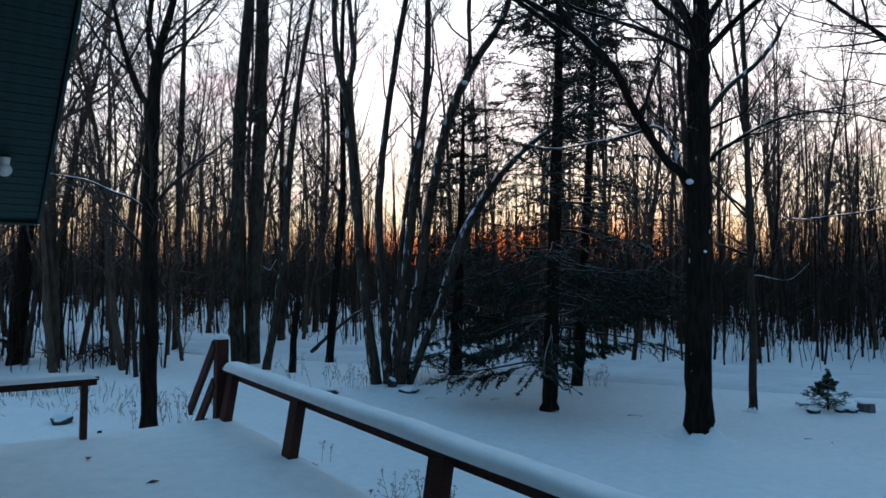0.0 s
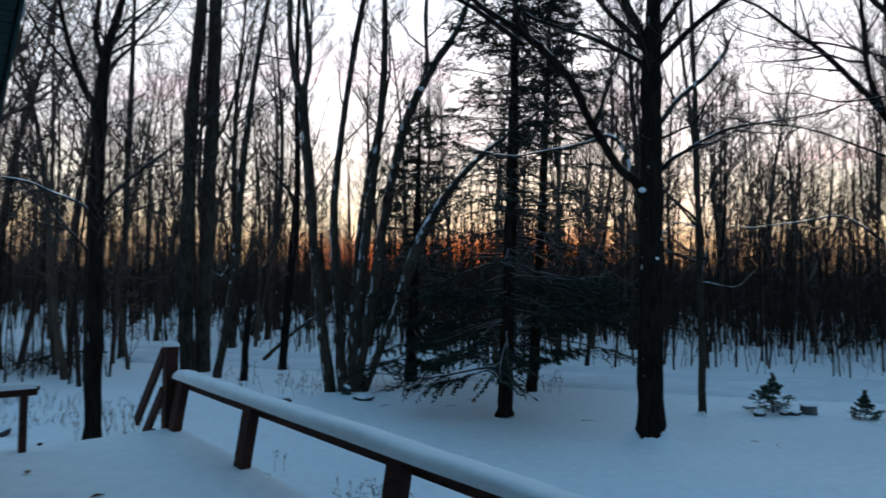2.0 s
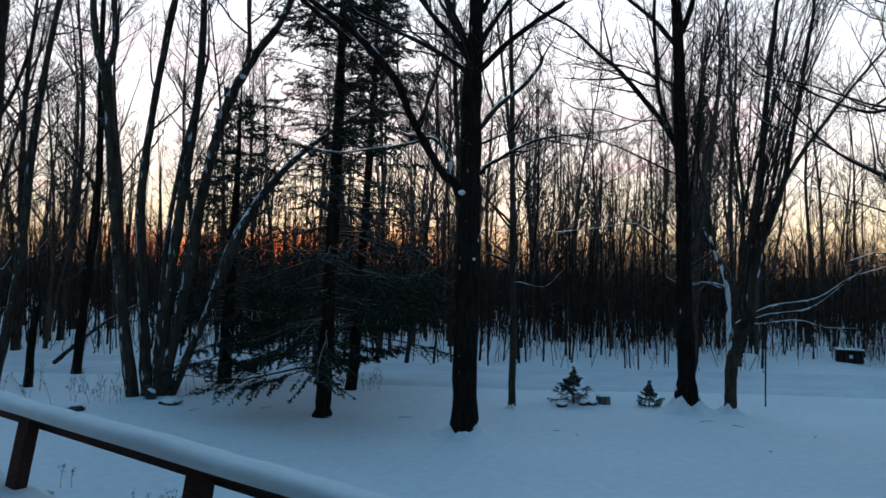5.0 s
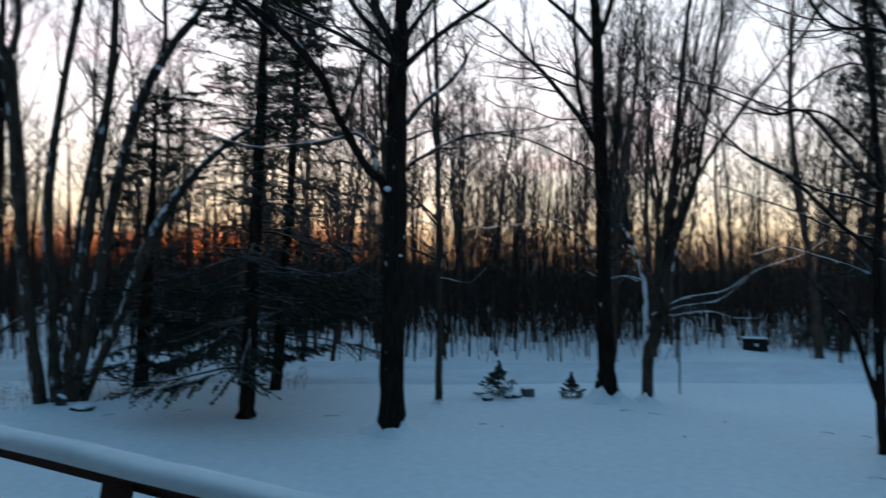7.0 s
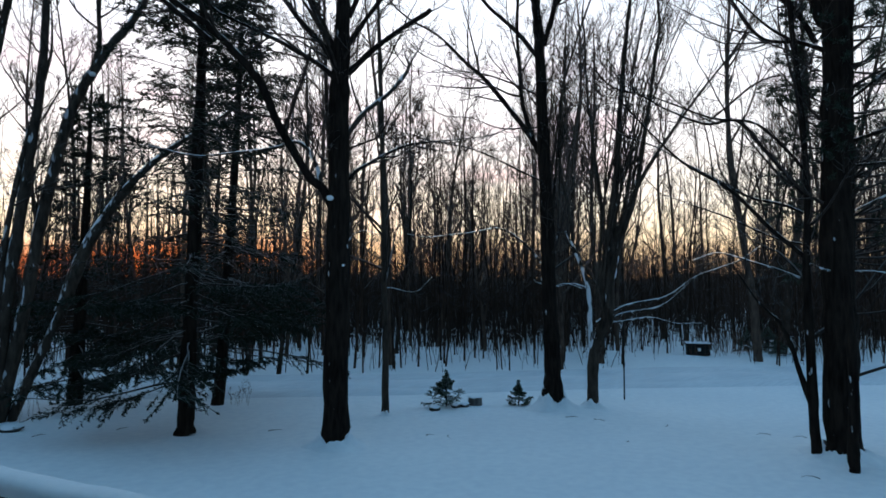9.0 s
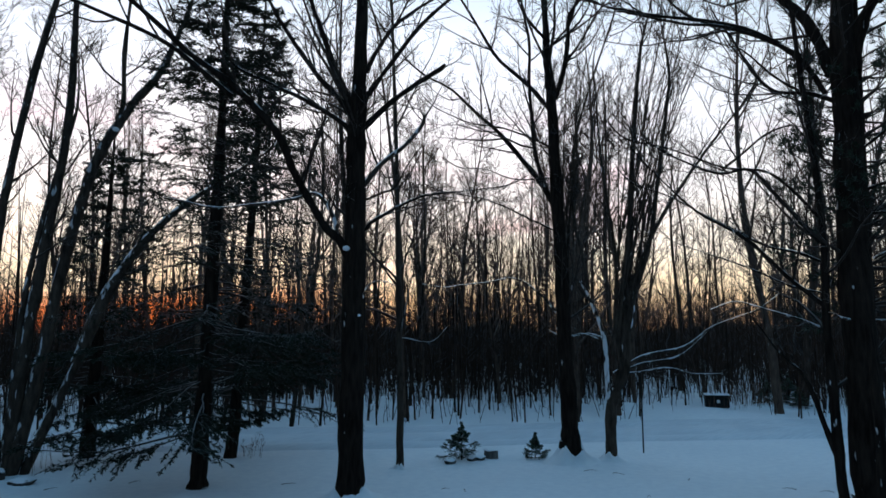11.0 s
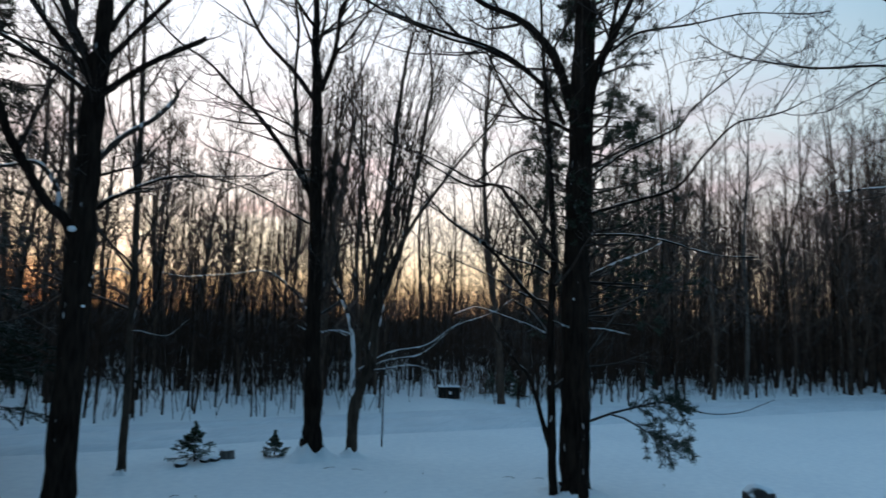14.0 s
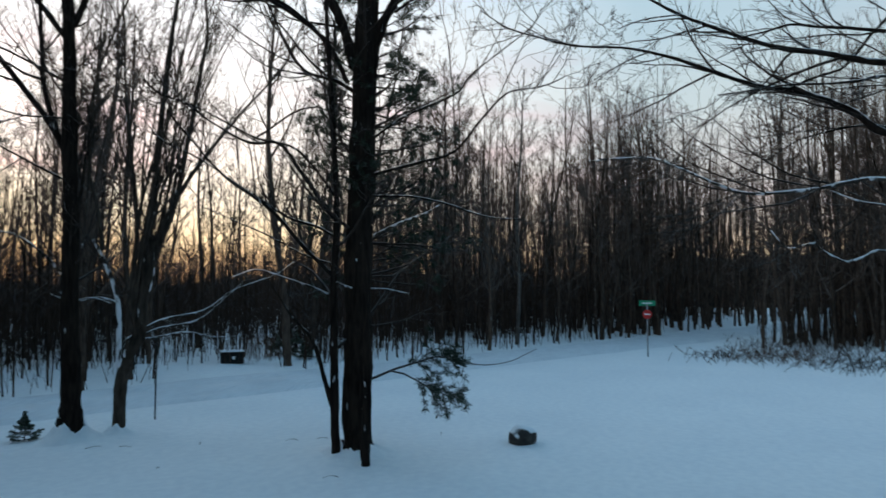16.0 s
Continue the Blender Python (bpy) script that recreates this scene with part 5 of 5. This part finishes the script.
def plant_woods():
    kinds = [wood_variant(100 + k, 9.4 + 0.8 * (k % 5), 0.045 + 0.018 * (k % 5), "woodland trees") for k in range(12)]
    r = np.random.default_rng(5)
    spots, tries = [], 0
    while len(spots) < 296 and tries < 60000:
        tries += 1
        if len(spots) < 120:
            az, d = radians(-46 + 106 * r.random()), 15 + 26 * r.random() ** 0.75
        elif len(spots) < 148:
            az, d = radians(-36 + 26 * r.random()), 15 + 11 * r.random()
        elif len(spots) < 186:
            az, d = radians(10 + 40 * r.random()), 20 + 22 * r.random()
        elif len(spots) < 210:
            az, d = radians(82 + 24 * r.random()), 33 + 9 * r.random()
        else:
            az, d = radians(60 + 46 * r.random()), 29 + 22 * r.random()
        x, y = d * math.sin(az), d * math.cos(az)
        if not wooded(x, y) or (clearing(x, y) and r.random() < 0.65):
            continue
        if abs(math.degrees(math.atan2(x, y)) - 3.5) < 12.5 and r.random() < 0.55:
            continue
        if abs(x + 7.7) < 0.8 and abs(y - 19.9) < 0.8:
            continue
        gap = 0.8 + 0.8 * r.random()
        if any((x - a) ** 2 + (y - b) ** 2 < gap * gap for a, b in spots):
            continue
        spots.append((x, y))
    used = 0
    for x, y in spots:
        k = int(r.integers(len(kinds)))
        s = 0.75 + 0.45 * r.random()
        m = pose(x, y, float(ground_z(x, y)), r.normal() * 1.5, r.normal() * 1.5, 360 * r.random()) @ Matrix.Diagonal((s, s, s, 1))
        if k == used and used < len(kinds):
            kinds[k].matrix_basis = m
            used += 1
        else:
            o = copy_thing(kinds[k], m)
            o.matrix_basis = m
    for k in range(used, len(kinds)):
        a = radians(-30 + 9 * k)
        x, y = 47 * math.sin(a), 47 * math.cos(a)
        kinds[k].matrix_basis = pose(x, y, float(ground_z(x, y)))


plant_woods()


def far_woods():
    """Woods too deep to count: trunks, limbs and twigs, all round."""
    global RNG
    RNG = np.random.default_rng(77)
    tb, tw = Tubes(), Tubes()
    n = 600
    az = np.where(RNG.random(n) < 0.84, np.radians(-50 + 160 * RNG.random(n)), RNG.random(n) * 2 * np.pi)
    d = 40 + 55 * RNG.random(n) ** 0.9
    x, y = d * np.sin(az), d * np.cos(az)
    ok = (y > np.interp(x, ROAD_X, ROAD_Y) + 4) | ((x > 30) & (y < np.interp(x, ROAD_X, ROAD_Y) - 5)) | (np.degrees(az) % 360 > 112)
    x, y = x[ok], y[ok]
    az = np.radians(np.concatenate([54 + 58 * RNG.random(260), 78 + 32 * RNG.random(430)]))
    d = 36 + 40 * RNG.random(len(az))
    xr, yr = d * np.sin(az), d * np.cos(az)
    ok = np.array([wooded(a, b) for a, b in zip(xr, yr)])
    x, y = np.concatenate([x, xr[ok]]), np.concatenate([y, yr[ok]])
    ok = ~clearing(x, y) | (RNG.random(len(x)) < 0.3)
    x, y = x[ok], y[ok]
    n = len(x)
    h = np.where(clearing(x, y), 0.75, 1.0) * 8.0 + 4.5 * RNG.random(n) + np.where((x > 30) & (y < 25), 2.5, 0.0) + np.where((x > 30) & (y < 10), 1.2, 0.0)
    k = np.linspace(0, 1, 6)
    lean = RNG.normal(size=(n, 1, 2)) * 0.04
    xy = np.stack([x, y], -1)[:, None] + lean * (h[:, None, None] * k[None, :, None]) + RNG.normal(size=(n, 6, 2)) * 0.06
    z = h[:, None] * k[None] - 0.2
    paths = np.concatenate([xy, z[..., None]], -1)
    rad = (0.06 + 0.07 * RNG.random(n))[:, None] * (1 - 0.88 * k)[None]
    tb.add(paths, rad, 5)
    a, ra = spawn(paths, rad, 12, 0.24, 48, 0.14, 0.1, 4, 0.2, 0.6, 0.009)
    b, rb = spawn(a, ra, 7, 0.42, 46, 0.12, 0.12, 2, 0.12, 0.7, 0.006)
    tw.add(a, ra, 3)
    tw.add(b, rb, 3)
    tagged(new("far_trunks", tb.mesh("far_trunks", WOODS)), "crowd of far bare trunks deep in the woods", "woods", kind="stuff")
    tagged(new("far_crowns", tw.mesh("far_crowns", WOODTWIG)), "haze of far bare branches above the woods", "woods", kind="stuff")
    # thick brush and saplings, near edge to deep
    tb = Tubes()
    n = 42000
    az = np.radians(-50 + 160 * RNG.random(n))
    d = 24 + 50 * RNG.random(n) ** 0.9
    x, y = d * np.sin(az), d * np.cos(az)
    past = y - np.interp(x, ROAD_X, ROAD_Y)
    open_floor = np.where(x < 1, 9.0, np.where(clearing(x, y), 8.0, 5.0))
    ok = (past > 2.4) & (RNG.random(n) < np.clip((past - open_floor) / 8.0, 0.03, 1))
    ok |= (x > 34) & (y < np.interp(x, ROAD_X, ROAD_Y) - 5)
    x, y, d = x[ok], y[ok], d[ok]
    n = len(x)
    h = (0.8 + 4.4 * RNG.random(n) ** 1.3) * np.clip(d / 40, 0.5, 1.2)
    tilt = RNG.normal(size=(n, 2)) * 0.17
    k = np.linspace(0, 1, 3)
    p = np.stack([x[:, None] + tilt[:, :1] * h[:, None] * k, y[:, None] + tilt[:, 1:] * h[:, None] * k ** 1.3, ground_z(x, y)[:, None] - 0.1 + h[:, None] * k], -1)
    p[:, 1:] += RNG.normal(size=p[:, 1:].shape) * 0.04
    rad = (0.007 + 0.016 * RNG.random(n))[:, None] * (1 - 0.7 * k)[None]
    tb.add(p, rad, 3)
    c, rc = spawn(p, rad, 2, 0.5, 55, 0.1, 0.15, 2, 0.3, 0.7, 0.006)
    tb.add(c, rc, 3)
    tagged(new("undergrowth", tb.mesh("undergrowth", BRUSH)), "dense leafless brush and saplings under the trees", "undergrowth", kind="stuff")
    # saplings in the near left woods and along the lane
    tb = Tubes()
    k = np.linspace(0, 1, 4)
    n = 6500
    x, y = -18 + 58 * RNG.random(n), 5 + 26 * RNG.random(n)
    ok = np.array([wooded(a, b) for a, b in zip(x, y)]) & (y < np.interp(x, ROAD_X, ROAD_Y) + 13)
    x, y = x[ok], y[ok]
    n = len(x)
    tall = RNG.random(n) < 0.22
    h = np.where(tall, 3.0 + 4.5 * RNG.random(n), 0.5 + 2.6 * RNG.random(n) ** 2)
    tilt = RNG.normal(size=(n, 2)) * np.where(tall, 0.06, 0.16)[:, None]
    p = np.stack([x[:, None] + tilt[:, :1] * h[:, None] * k, y[:, None] + tilt[:, 1:] * h[:, None] * k, ground_z(x, y)[:, None] - 0.05 + h[:, None] * k], -1)
    p[:, 1:] += RNG.normal(size=p[:, 1:].shape) * 0.03
    rad = np.where(tall, 0.018 + 0.022 * RNG.random(n), 0.006 + 0.008 * RNG.random(n))[:, None] * (1 - 0.7 * k)[None]
    tb.add(p, rad, 4)
    c, rc = spawn(p, rad, 5, 0.35, 45, 0.1, 0.15, 4, 0.3, 0.7, 0.003)
    tb.add(c, rc, 3)
    tagged(new("saplings", tb.mesh("saplings", BRUSH)), "thin leafless saplings standing in snow", "saplings", kind="stuff")
    # the last thin rank of trees on the rise
    tb = Tubes()
    n = 1500
    az = np.radians(-55 + 170 * RNG.random(n))
    d = 88 + 15 * RNG.random(n)
    h = 4.0 + 4.5 * RNG.random(n) ** 1.5
    k = np.linspace(0, 1, 3)
    lean = RNG.normal(size=(n, 2)) * 0.05
    p = np.stack([(d * np.sin(az))[:, None] + lean[:, :1] * h[:, None] * k, (d * np.cos(az))[:, None] + lean[:, 1:] * h[:, None] * k, h[:, None] * k - 0.2], -1)
    rad = (0.05 + 0.07 * RNG.random(n))[:, None] * (1 - 0.75 * k)[None]
    tb.add(p, rad, 3)
    c, rc = spawn(p, rad, 7, 0.3, 45, 0.12, 0.1, 3, 0.3, 0.6, 0.014)
    tb.add(c, rc, 3)
    tagged(new("farthest_trees", tb.mesh("farthest_trees", WOODTWIG)), "thin rank of bare trees on the distant rise", "woods", kind="stuff")
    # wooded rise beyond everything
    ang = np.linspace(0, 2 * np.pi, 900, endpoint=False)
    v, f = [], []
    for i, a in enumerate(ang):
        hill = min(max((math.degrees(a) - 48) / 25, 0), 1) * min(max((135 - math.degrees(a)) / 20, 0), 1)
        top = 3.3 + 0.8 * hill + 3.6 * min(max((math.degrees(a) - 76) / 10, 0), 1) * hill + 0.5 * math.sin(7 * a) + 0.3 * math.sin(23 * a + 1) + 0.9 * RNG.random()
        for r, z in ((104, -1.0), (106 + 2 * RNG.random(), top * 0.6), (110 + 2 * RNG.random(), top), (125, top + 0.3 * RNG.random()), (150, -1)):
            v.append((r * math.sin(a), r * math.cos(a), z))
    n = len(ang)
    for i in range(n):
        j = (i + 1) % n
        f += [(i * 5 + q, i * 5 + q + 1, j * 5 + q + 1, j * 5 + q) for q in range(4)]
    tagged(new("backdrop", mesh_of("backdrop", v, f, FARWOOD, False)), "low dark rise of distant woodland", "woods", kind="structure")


far_woods()

# ---------------------------------------------------------------- small things in the yard


def rock(name, at, size, label, seed=0):
    z = float(ground_z(at[0], at[1]))
    t = thing(name, (at[0], at[1], z), label, "rock")
    bm = bmesh.new()
    bmesh.ops.create_icosphere(bm, subdivisions=3, radius=1)
    for v in bm.verts:
        v.co *= 1 + 0.3 * noise.noise(v.co * 1.1 + Vector((seed, 0, 3)))
        v.co = Vector((v.co.x * size[0], v.co.y * size[1], v.co.z * size[2] + size[2] * 0.45))
    part("stone", bm, STONE, t, smooth=True)


rock("boulder", (11.23, 3.68), (0.25, 0.22, 0.2), "dark boulder with a cap of snow on the lawn", seed=2)
rock("boulder", (-5.7, 10.35), (0.16, 0.15, 0.12), "snow-capped stone past the deck", seed=5)
rock("boulder", (-2.15, 12.55), (0.26, 0.16, 0.09), "flat stone under snow beside the clump", seed=8)
rock("boulder", (-0.62, 13.2), (0.2, 0.13, 0.08), "flat dark stone at the foot of the clump", 12)
rock("boulder", (-0.98, 13.62), (0.09, 0.08, 0.13), "upright stone between the clump's stems", 15)
for dx, sz, sd in ((-0.33, 0.12, 21), (0.3, 0.13, 23), (0.12, 0.1, 25)):
    rock("edging_stone", (6.65 + dx, 11.7), (sz, 0.08, 0.06), "low edging stone round the small fir", sd)


def stump():
    z = float(ground_z(7.26, 11.8))
    t = thing("stump", (7.26, 11.8, z - 0.03), "short cut stump topped with snow", "stump")
    bm = bmesh.new()
    bmesh.ops.create_cone(bm, cap_ends=True, segments=18, radius1=0.15, radius2=0.13, depth=0.18, matrix=Matrix.Translation((0, 0, 0.08)))
    for v in bm.verts:
        v.co.x *= 1 + 0.08 * noise.noise(v.co * 9)
    part("wood", bm, CUTWOOD, t)
    o = part("snow_cap", snow_cap(0.25, 0.24, 0.03, 41), None, t, "thin snow")
    o.location = (-0.125, 0, 0.169)


stump()


def marker_stake():
    z = float(ground_z(10.28, 10.84))
    t = thing("marker_stake", (10.28, 10.84, z), "thin driveway marker stake standing in snow", "stake")
    bm = bmesh.new()
    bmesh.ops.create_cone(bm, cap_ends=True, segments=8, radius1=0.015, radius2=0.013, depth=1.7, matrix=Matrix.Translation((0, 0, 0.75)))
    part("rod", bm, BLACKBOX, t, smooth=True)


marker_stake()


def roadside_box():
    z = float(ground_z(18.44, 16.08))
    t = thing("roadside_box", (18.3, 15.95, z - 0.02), "low black wooden box by the lane, snow on its lid", "box", turn=-42)
    bm = bmesh.new()
    box(bm, 0.7, 0.5, 0.36, (0, 0, 0.18), bevel=0.012)
    part("body", bm, BLACKBOX, t)
    bm = bmesh.new()
    box(bm, 0.77, 0.58, 0.035, (0, 0, 0.376), bevel=0.008)
    lid = part("lid", bm, BLACKBOX, t)
    o = part("snow_cap", snow_cap(0.75, 0.56, 0.05, 51), None, lid, "even snow")
    o.location = (-0.375, 0, 0.394)
    bm = bmesh.new()
    box(bm, 0.09, 0.012, 0.1, (0.02, -0.257, 0.2), bevel=0.003)
    part("label_plate", bm, WHITE, t, "small pale plate")


roadside_box()


def street_sign():
    x, y = 27.2, 3.77
    z = float(ground_z(x, y))
    t = thing("street_sign", (x, y, z), "street sign post with green blades above a red octagon", "sign", turn=-82)
    bm = bmesh.new()
    bmesh.ops.create_cone(bm, cap_ends=True, segments=10, radius1=0.03, radius2=0.03, depth=2.1, matrix=Matrix.Translation((0, 0, 0.95)))
    part("post", bm, STEEL, t)
    bm = bmesh.new()
    box(bm, 0.6, 0.012, 0.2, (0, 0, 2.02), bevel=0.004)
    blade = part("name_blade", bm, SIGNGREEN, t, "green street-name blade")
    bm = bmesh.new()
    box(bm, 0.36, 0.004, 0.04, (0, -0.009, 2.02))
    part("lettering_bar", bm, WHITE, blade, "pale unreadable lettering")
    bm = bmesh.new()
    bmesh.ops.create_cone(bm, cap_ends=True, segments=8, radius1=0.18, radius2=0.18, depth=0.008,
                          matrix=Matrix.Translation((0, -0.04, 1.6)) @ pose(0, 0, 0, 90, 0, 0) @ pose(0, 0, 0, 0, 0, 22.5))
    octo = part("octagon", bm, SIGNRED, t, "red octagonal stop plate")
    bm = bmesh.new()
    box(bm, 0.22, 0.004, 0.045, (0, -0.048, 1.6))
    part("lettering_bar", bm, WHITE, octo, "white lettering")


street_sign()


def weeds(name, at, spread, count, height, label, mat=WEED, heads=True, branch=4, splay=0.22, stem=0.0035):
    global RNG
    z = float(ground_z(at[0], at[1]))
    t = thing(name, (at[0], at[1], z), label, "weeds", "dry weeds", "stuff" if count > 30 else "")
    b = np.column_stack([RNG.normal(size=count) * spread[0], RNG.normal(size=count) * spread[1], np.full(count, -0.04)])
    h = height * (0.5 + 0.6 * RNG.random(count))
    tilt = RNG.normal(size=(count, 2)) * splay
    k = np.linspace(0, 1, 5)
    p = np.stack([b[:, :1] + tilt[:, :1] * h[:, None] * k ** 1.4, b[:, 1:2] + tilt[:, 1:] * h[:, None] * k ** 1.4, b[:, 2:] + h[:, None] * k], -1)
    tb = Tubes()
    r = np.full((count, 1), stem) * (1 - 0.5 * k)[None]
    tb.add(p, r, 3)
    ends = p[:, -1]
    if branch:
        c, rc = spawn(p, r, branch, 0.3, 40, 0.15, 0.1, 4, 0.45, 0.8, stem * 0.5)
        tb.add(c, rc, 3)
        ends = np.concatenate([ends, c[:, -1]])
    part("stems", tb.mesh("stems", mat), None, t)
    if heads:
        q = np.repeat(ends, 7, 0) + RNG.normal(size=(len(ends) * 7, 3)) * 0.008
        part("seed_heads", blades(q, RNG.normal(size=q.shape) + np.array([0, 0, 0.6]), 0.016, 0.008, "seed_heads", mat), None, t)


weeds("dry_weeds", (-0.22, 6.2), (0.22, 0.16), 22, 0.52, "dry branching weeds beside the deck")
weeds("dry_weeds", (-1.55, 8.0), (0.2, 0.2), 6, 0.32, "sparse dry weeds beside the deck")
weeds("dry_weeds", (-1.75, 13.6), (0.35, 0.2), 16, 0.4, "dry weeds round the foot of the clump")
weeds("dry_weeds", (-0.45, 14.2), (0.15, 0.2), 12, 0.7, "dry whips at the foot of the clump", heads=False)
weeds("dry_weeds", (-4.0, 10.7), (0.3, 0.3), 24, 0.35, "dry stalks round the dark trunk", stem=0.0045)
weeds("dry_grass", (-7.3, 12.6), (0.7, 0.25), 130, 0.3, "yellowed grass stubble in the snow", heads=False, branch=0, stem=0.005)
weeds("dry_weeds", (-5.3, 11.1), (0.35, 0.25), 26, 0.22, "low dead plants poking through snow", heads=False, splay=0.5, stem=0.005)
weeds("dry_weeds", (-4.9, 12.2), (0.5, 0.3), 24, 0.3, "low dead plants poking through snow", heads=False, splay=0.4, stem=0.005)
weeds("dry_weeds", (-6.6, 11.4), (0.4, 0.3), 16, 0.2, "low dead plants poking through snow", heads=False, splay=0.5, stem=0.004)
weeds("brush_pile", (-8.7, 17.4), (0.5, 0.35), 70, 0.55, "dark pile of cut brush in the snow", BRUSH, False, splay=0.8, stem=0.012)
weeds("dry_grass", (-5.6, 12.2), (0.6, 0.4), 26, 0.25, "grey stubble in the snow", heads=False, branch=1)
weeds("dry_weeds", (-2.6, 14.4), (0.6, 0.4), 20, 0.45, "dry weeds in the snow at the wood's edge")
weeds("dry_weeds", (3.3, 14.4), (0.15, 0.15), 10, 0.45, "withered plant beside the second spruce", RUST)
weeds("dry_weeds", (20.0, 15.6), (1.2, 0.5), 140, 0.7, "tall dry grass along the lane", RUST, False, stem=0.006)
weeds("dry_weeds", (22.5, 14.2), (1.0, 0.5), 90, 0.6, "tall dry grass along the lane", WEED, False, stem=0.006)
weeds("brush_pile", (27.3, 1.3), (1.0, 0.6), 90, 0.34, "tangle of dry brush in the snow", BRUSH, False, splay=1.2, stem=0.009)
weeds("brush_pile", (27.0, -0.6), (1.0, 0.9), 170, 0.5, "rust-brown dry brush in the snow", RUST, False, splay=1.1, stem=0.009)
weeds("brush_pile", (25.6, -3.0), (1.2, 1.0), 160, 0.38, "tangle of dry brush in the snow", BRUSH, False, splay=1.2, stem=0.009)
weeds("brush_pile", (30.0, -2.0), (2.0, 1.4), 220, 0.6, "dry brush at the edge of the far woods", BRUSH, False, splay=0.75, stem=0.009)


def fallen_logs():
    for a, b, r, label in (((-3.6, 19.0, 0.1), (-1.6, 17.4, 1.6), 0.06, "leaning fallen trunk lined with snow"),
                           ((-9.3, 18.4, 0.12), (-7.4, 18.2, 0.35), 0.06, "fallen limb lying in the snow"),
                           ((-10.9, 17.9, 0.3), (-13.4, 18.6, 0.5), 0.09, "snowy fallen log in the woods")):
        p = smooth_path([(a[0] + (b[0] - a[0]) * t, a[1] + (b[1] - a[1]) * t, a[2] + (b[2] - a[2]) * t + 0.12 * math.sin(3 * t), r * (1 - 0.5 * t)) for t in (0, 0.33, 0.66, 1)], 5, 0.1)
        tb = Tubes()
        tb.add(p[:, :3], p[:, 3], 8)
        me = tb.mesh("fallen_log", BARK_GREY, (a[0], a[1], 0))
        o = tagged(new("fallen_log", me), label, "log", "fallen logs")
        o.location = (a[0], a[1], 0)


fallen_logs()


def litter():
    """Twigs and leaves dropped on the snow."""
    r = np.random.default_rng(9)
    spots = [(5.2, 9.9), (5.5, 9.7), (8.3, 9.5), (8.0, 9.9), (8.9, 8.4), (7.6, 7.9), (0.9, 12.7), (-0.3, 12.6), (10.2, 6.8), (9.9, 7.2), (8.2, 5.3), (11.3, 5.2), (3.1, 11.5)]
    for x, y in spots:
        tb = Tubes()
        a = r.random() * 6.28
        ln = 0.08 + 0.16 * r.random()
        p = np.array([[ln * k * math.cos(a + 0.5 * k), ln * k * math.sin(a + 0.5 * k), 0.012 + 0.02 * math.sin(3 * k)] for k in (0, 0.33, 0.66, 1)])
        tb.add(p, np.linspace(0.005, 0.002, 4), 4)
        o = tagged(new("fallen_twig", tb.mesh("fallen_twig", TWIG)), "small dark twig lying on snow", "twig", "fallen twigs")
        o.location = (x, y, float(ground_z(x, y)))
    for u, n in ((4.6, 0.9), (5.6, 1.3), (6.6, 1.0)):
        v = [(-0.05, -0.012, 0.004), (0, -0.028, 0.012), (0.05, 0, 0.006), (0, 0.026, 0.014), (0, 0, 0.003)]
        me = mesh_of("dead_leaf", v + [(x, y, z - 0.003) for x, y, z in v],
                     [(0, 1, 4), (1, 2, 4), (2, 3, 4), (3, 0, 4), (5, 9, 6), (6, 9, 7), (7, 9, 8), (8, 9, 5), (0, 5, 6, 1), (1, 6, 7, 2), (2, 7, 8, 3), (3, 8, 5, 0)], LEAF)
        o = tagged(new("dead_leaf", me), "curled dead leaf on the deck's snow", "leaf", "dead leaves")
        o.matrix_basis = Matrix.Translation(on_deck(u, n, DECK_Z + 0.012)) @ pose(0, 0, 0, 0, 0, 70 * u)


litter()
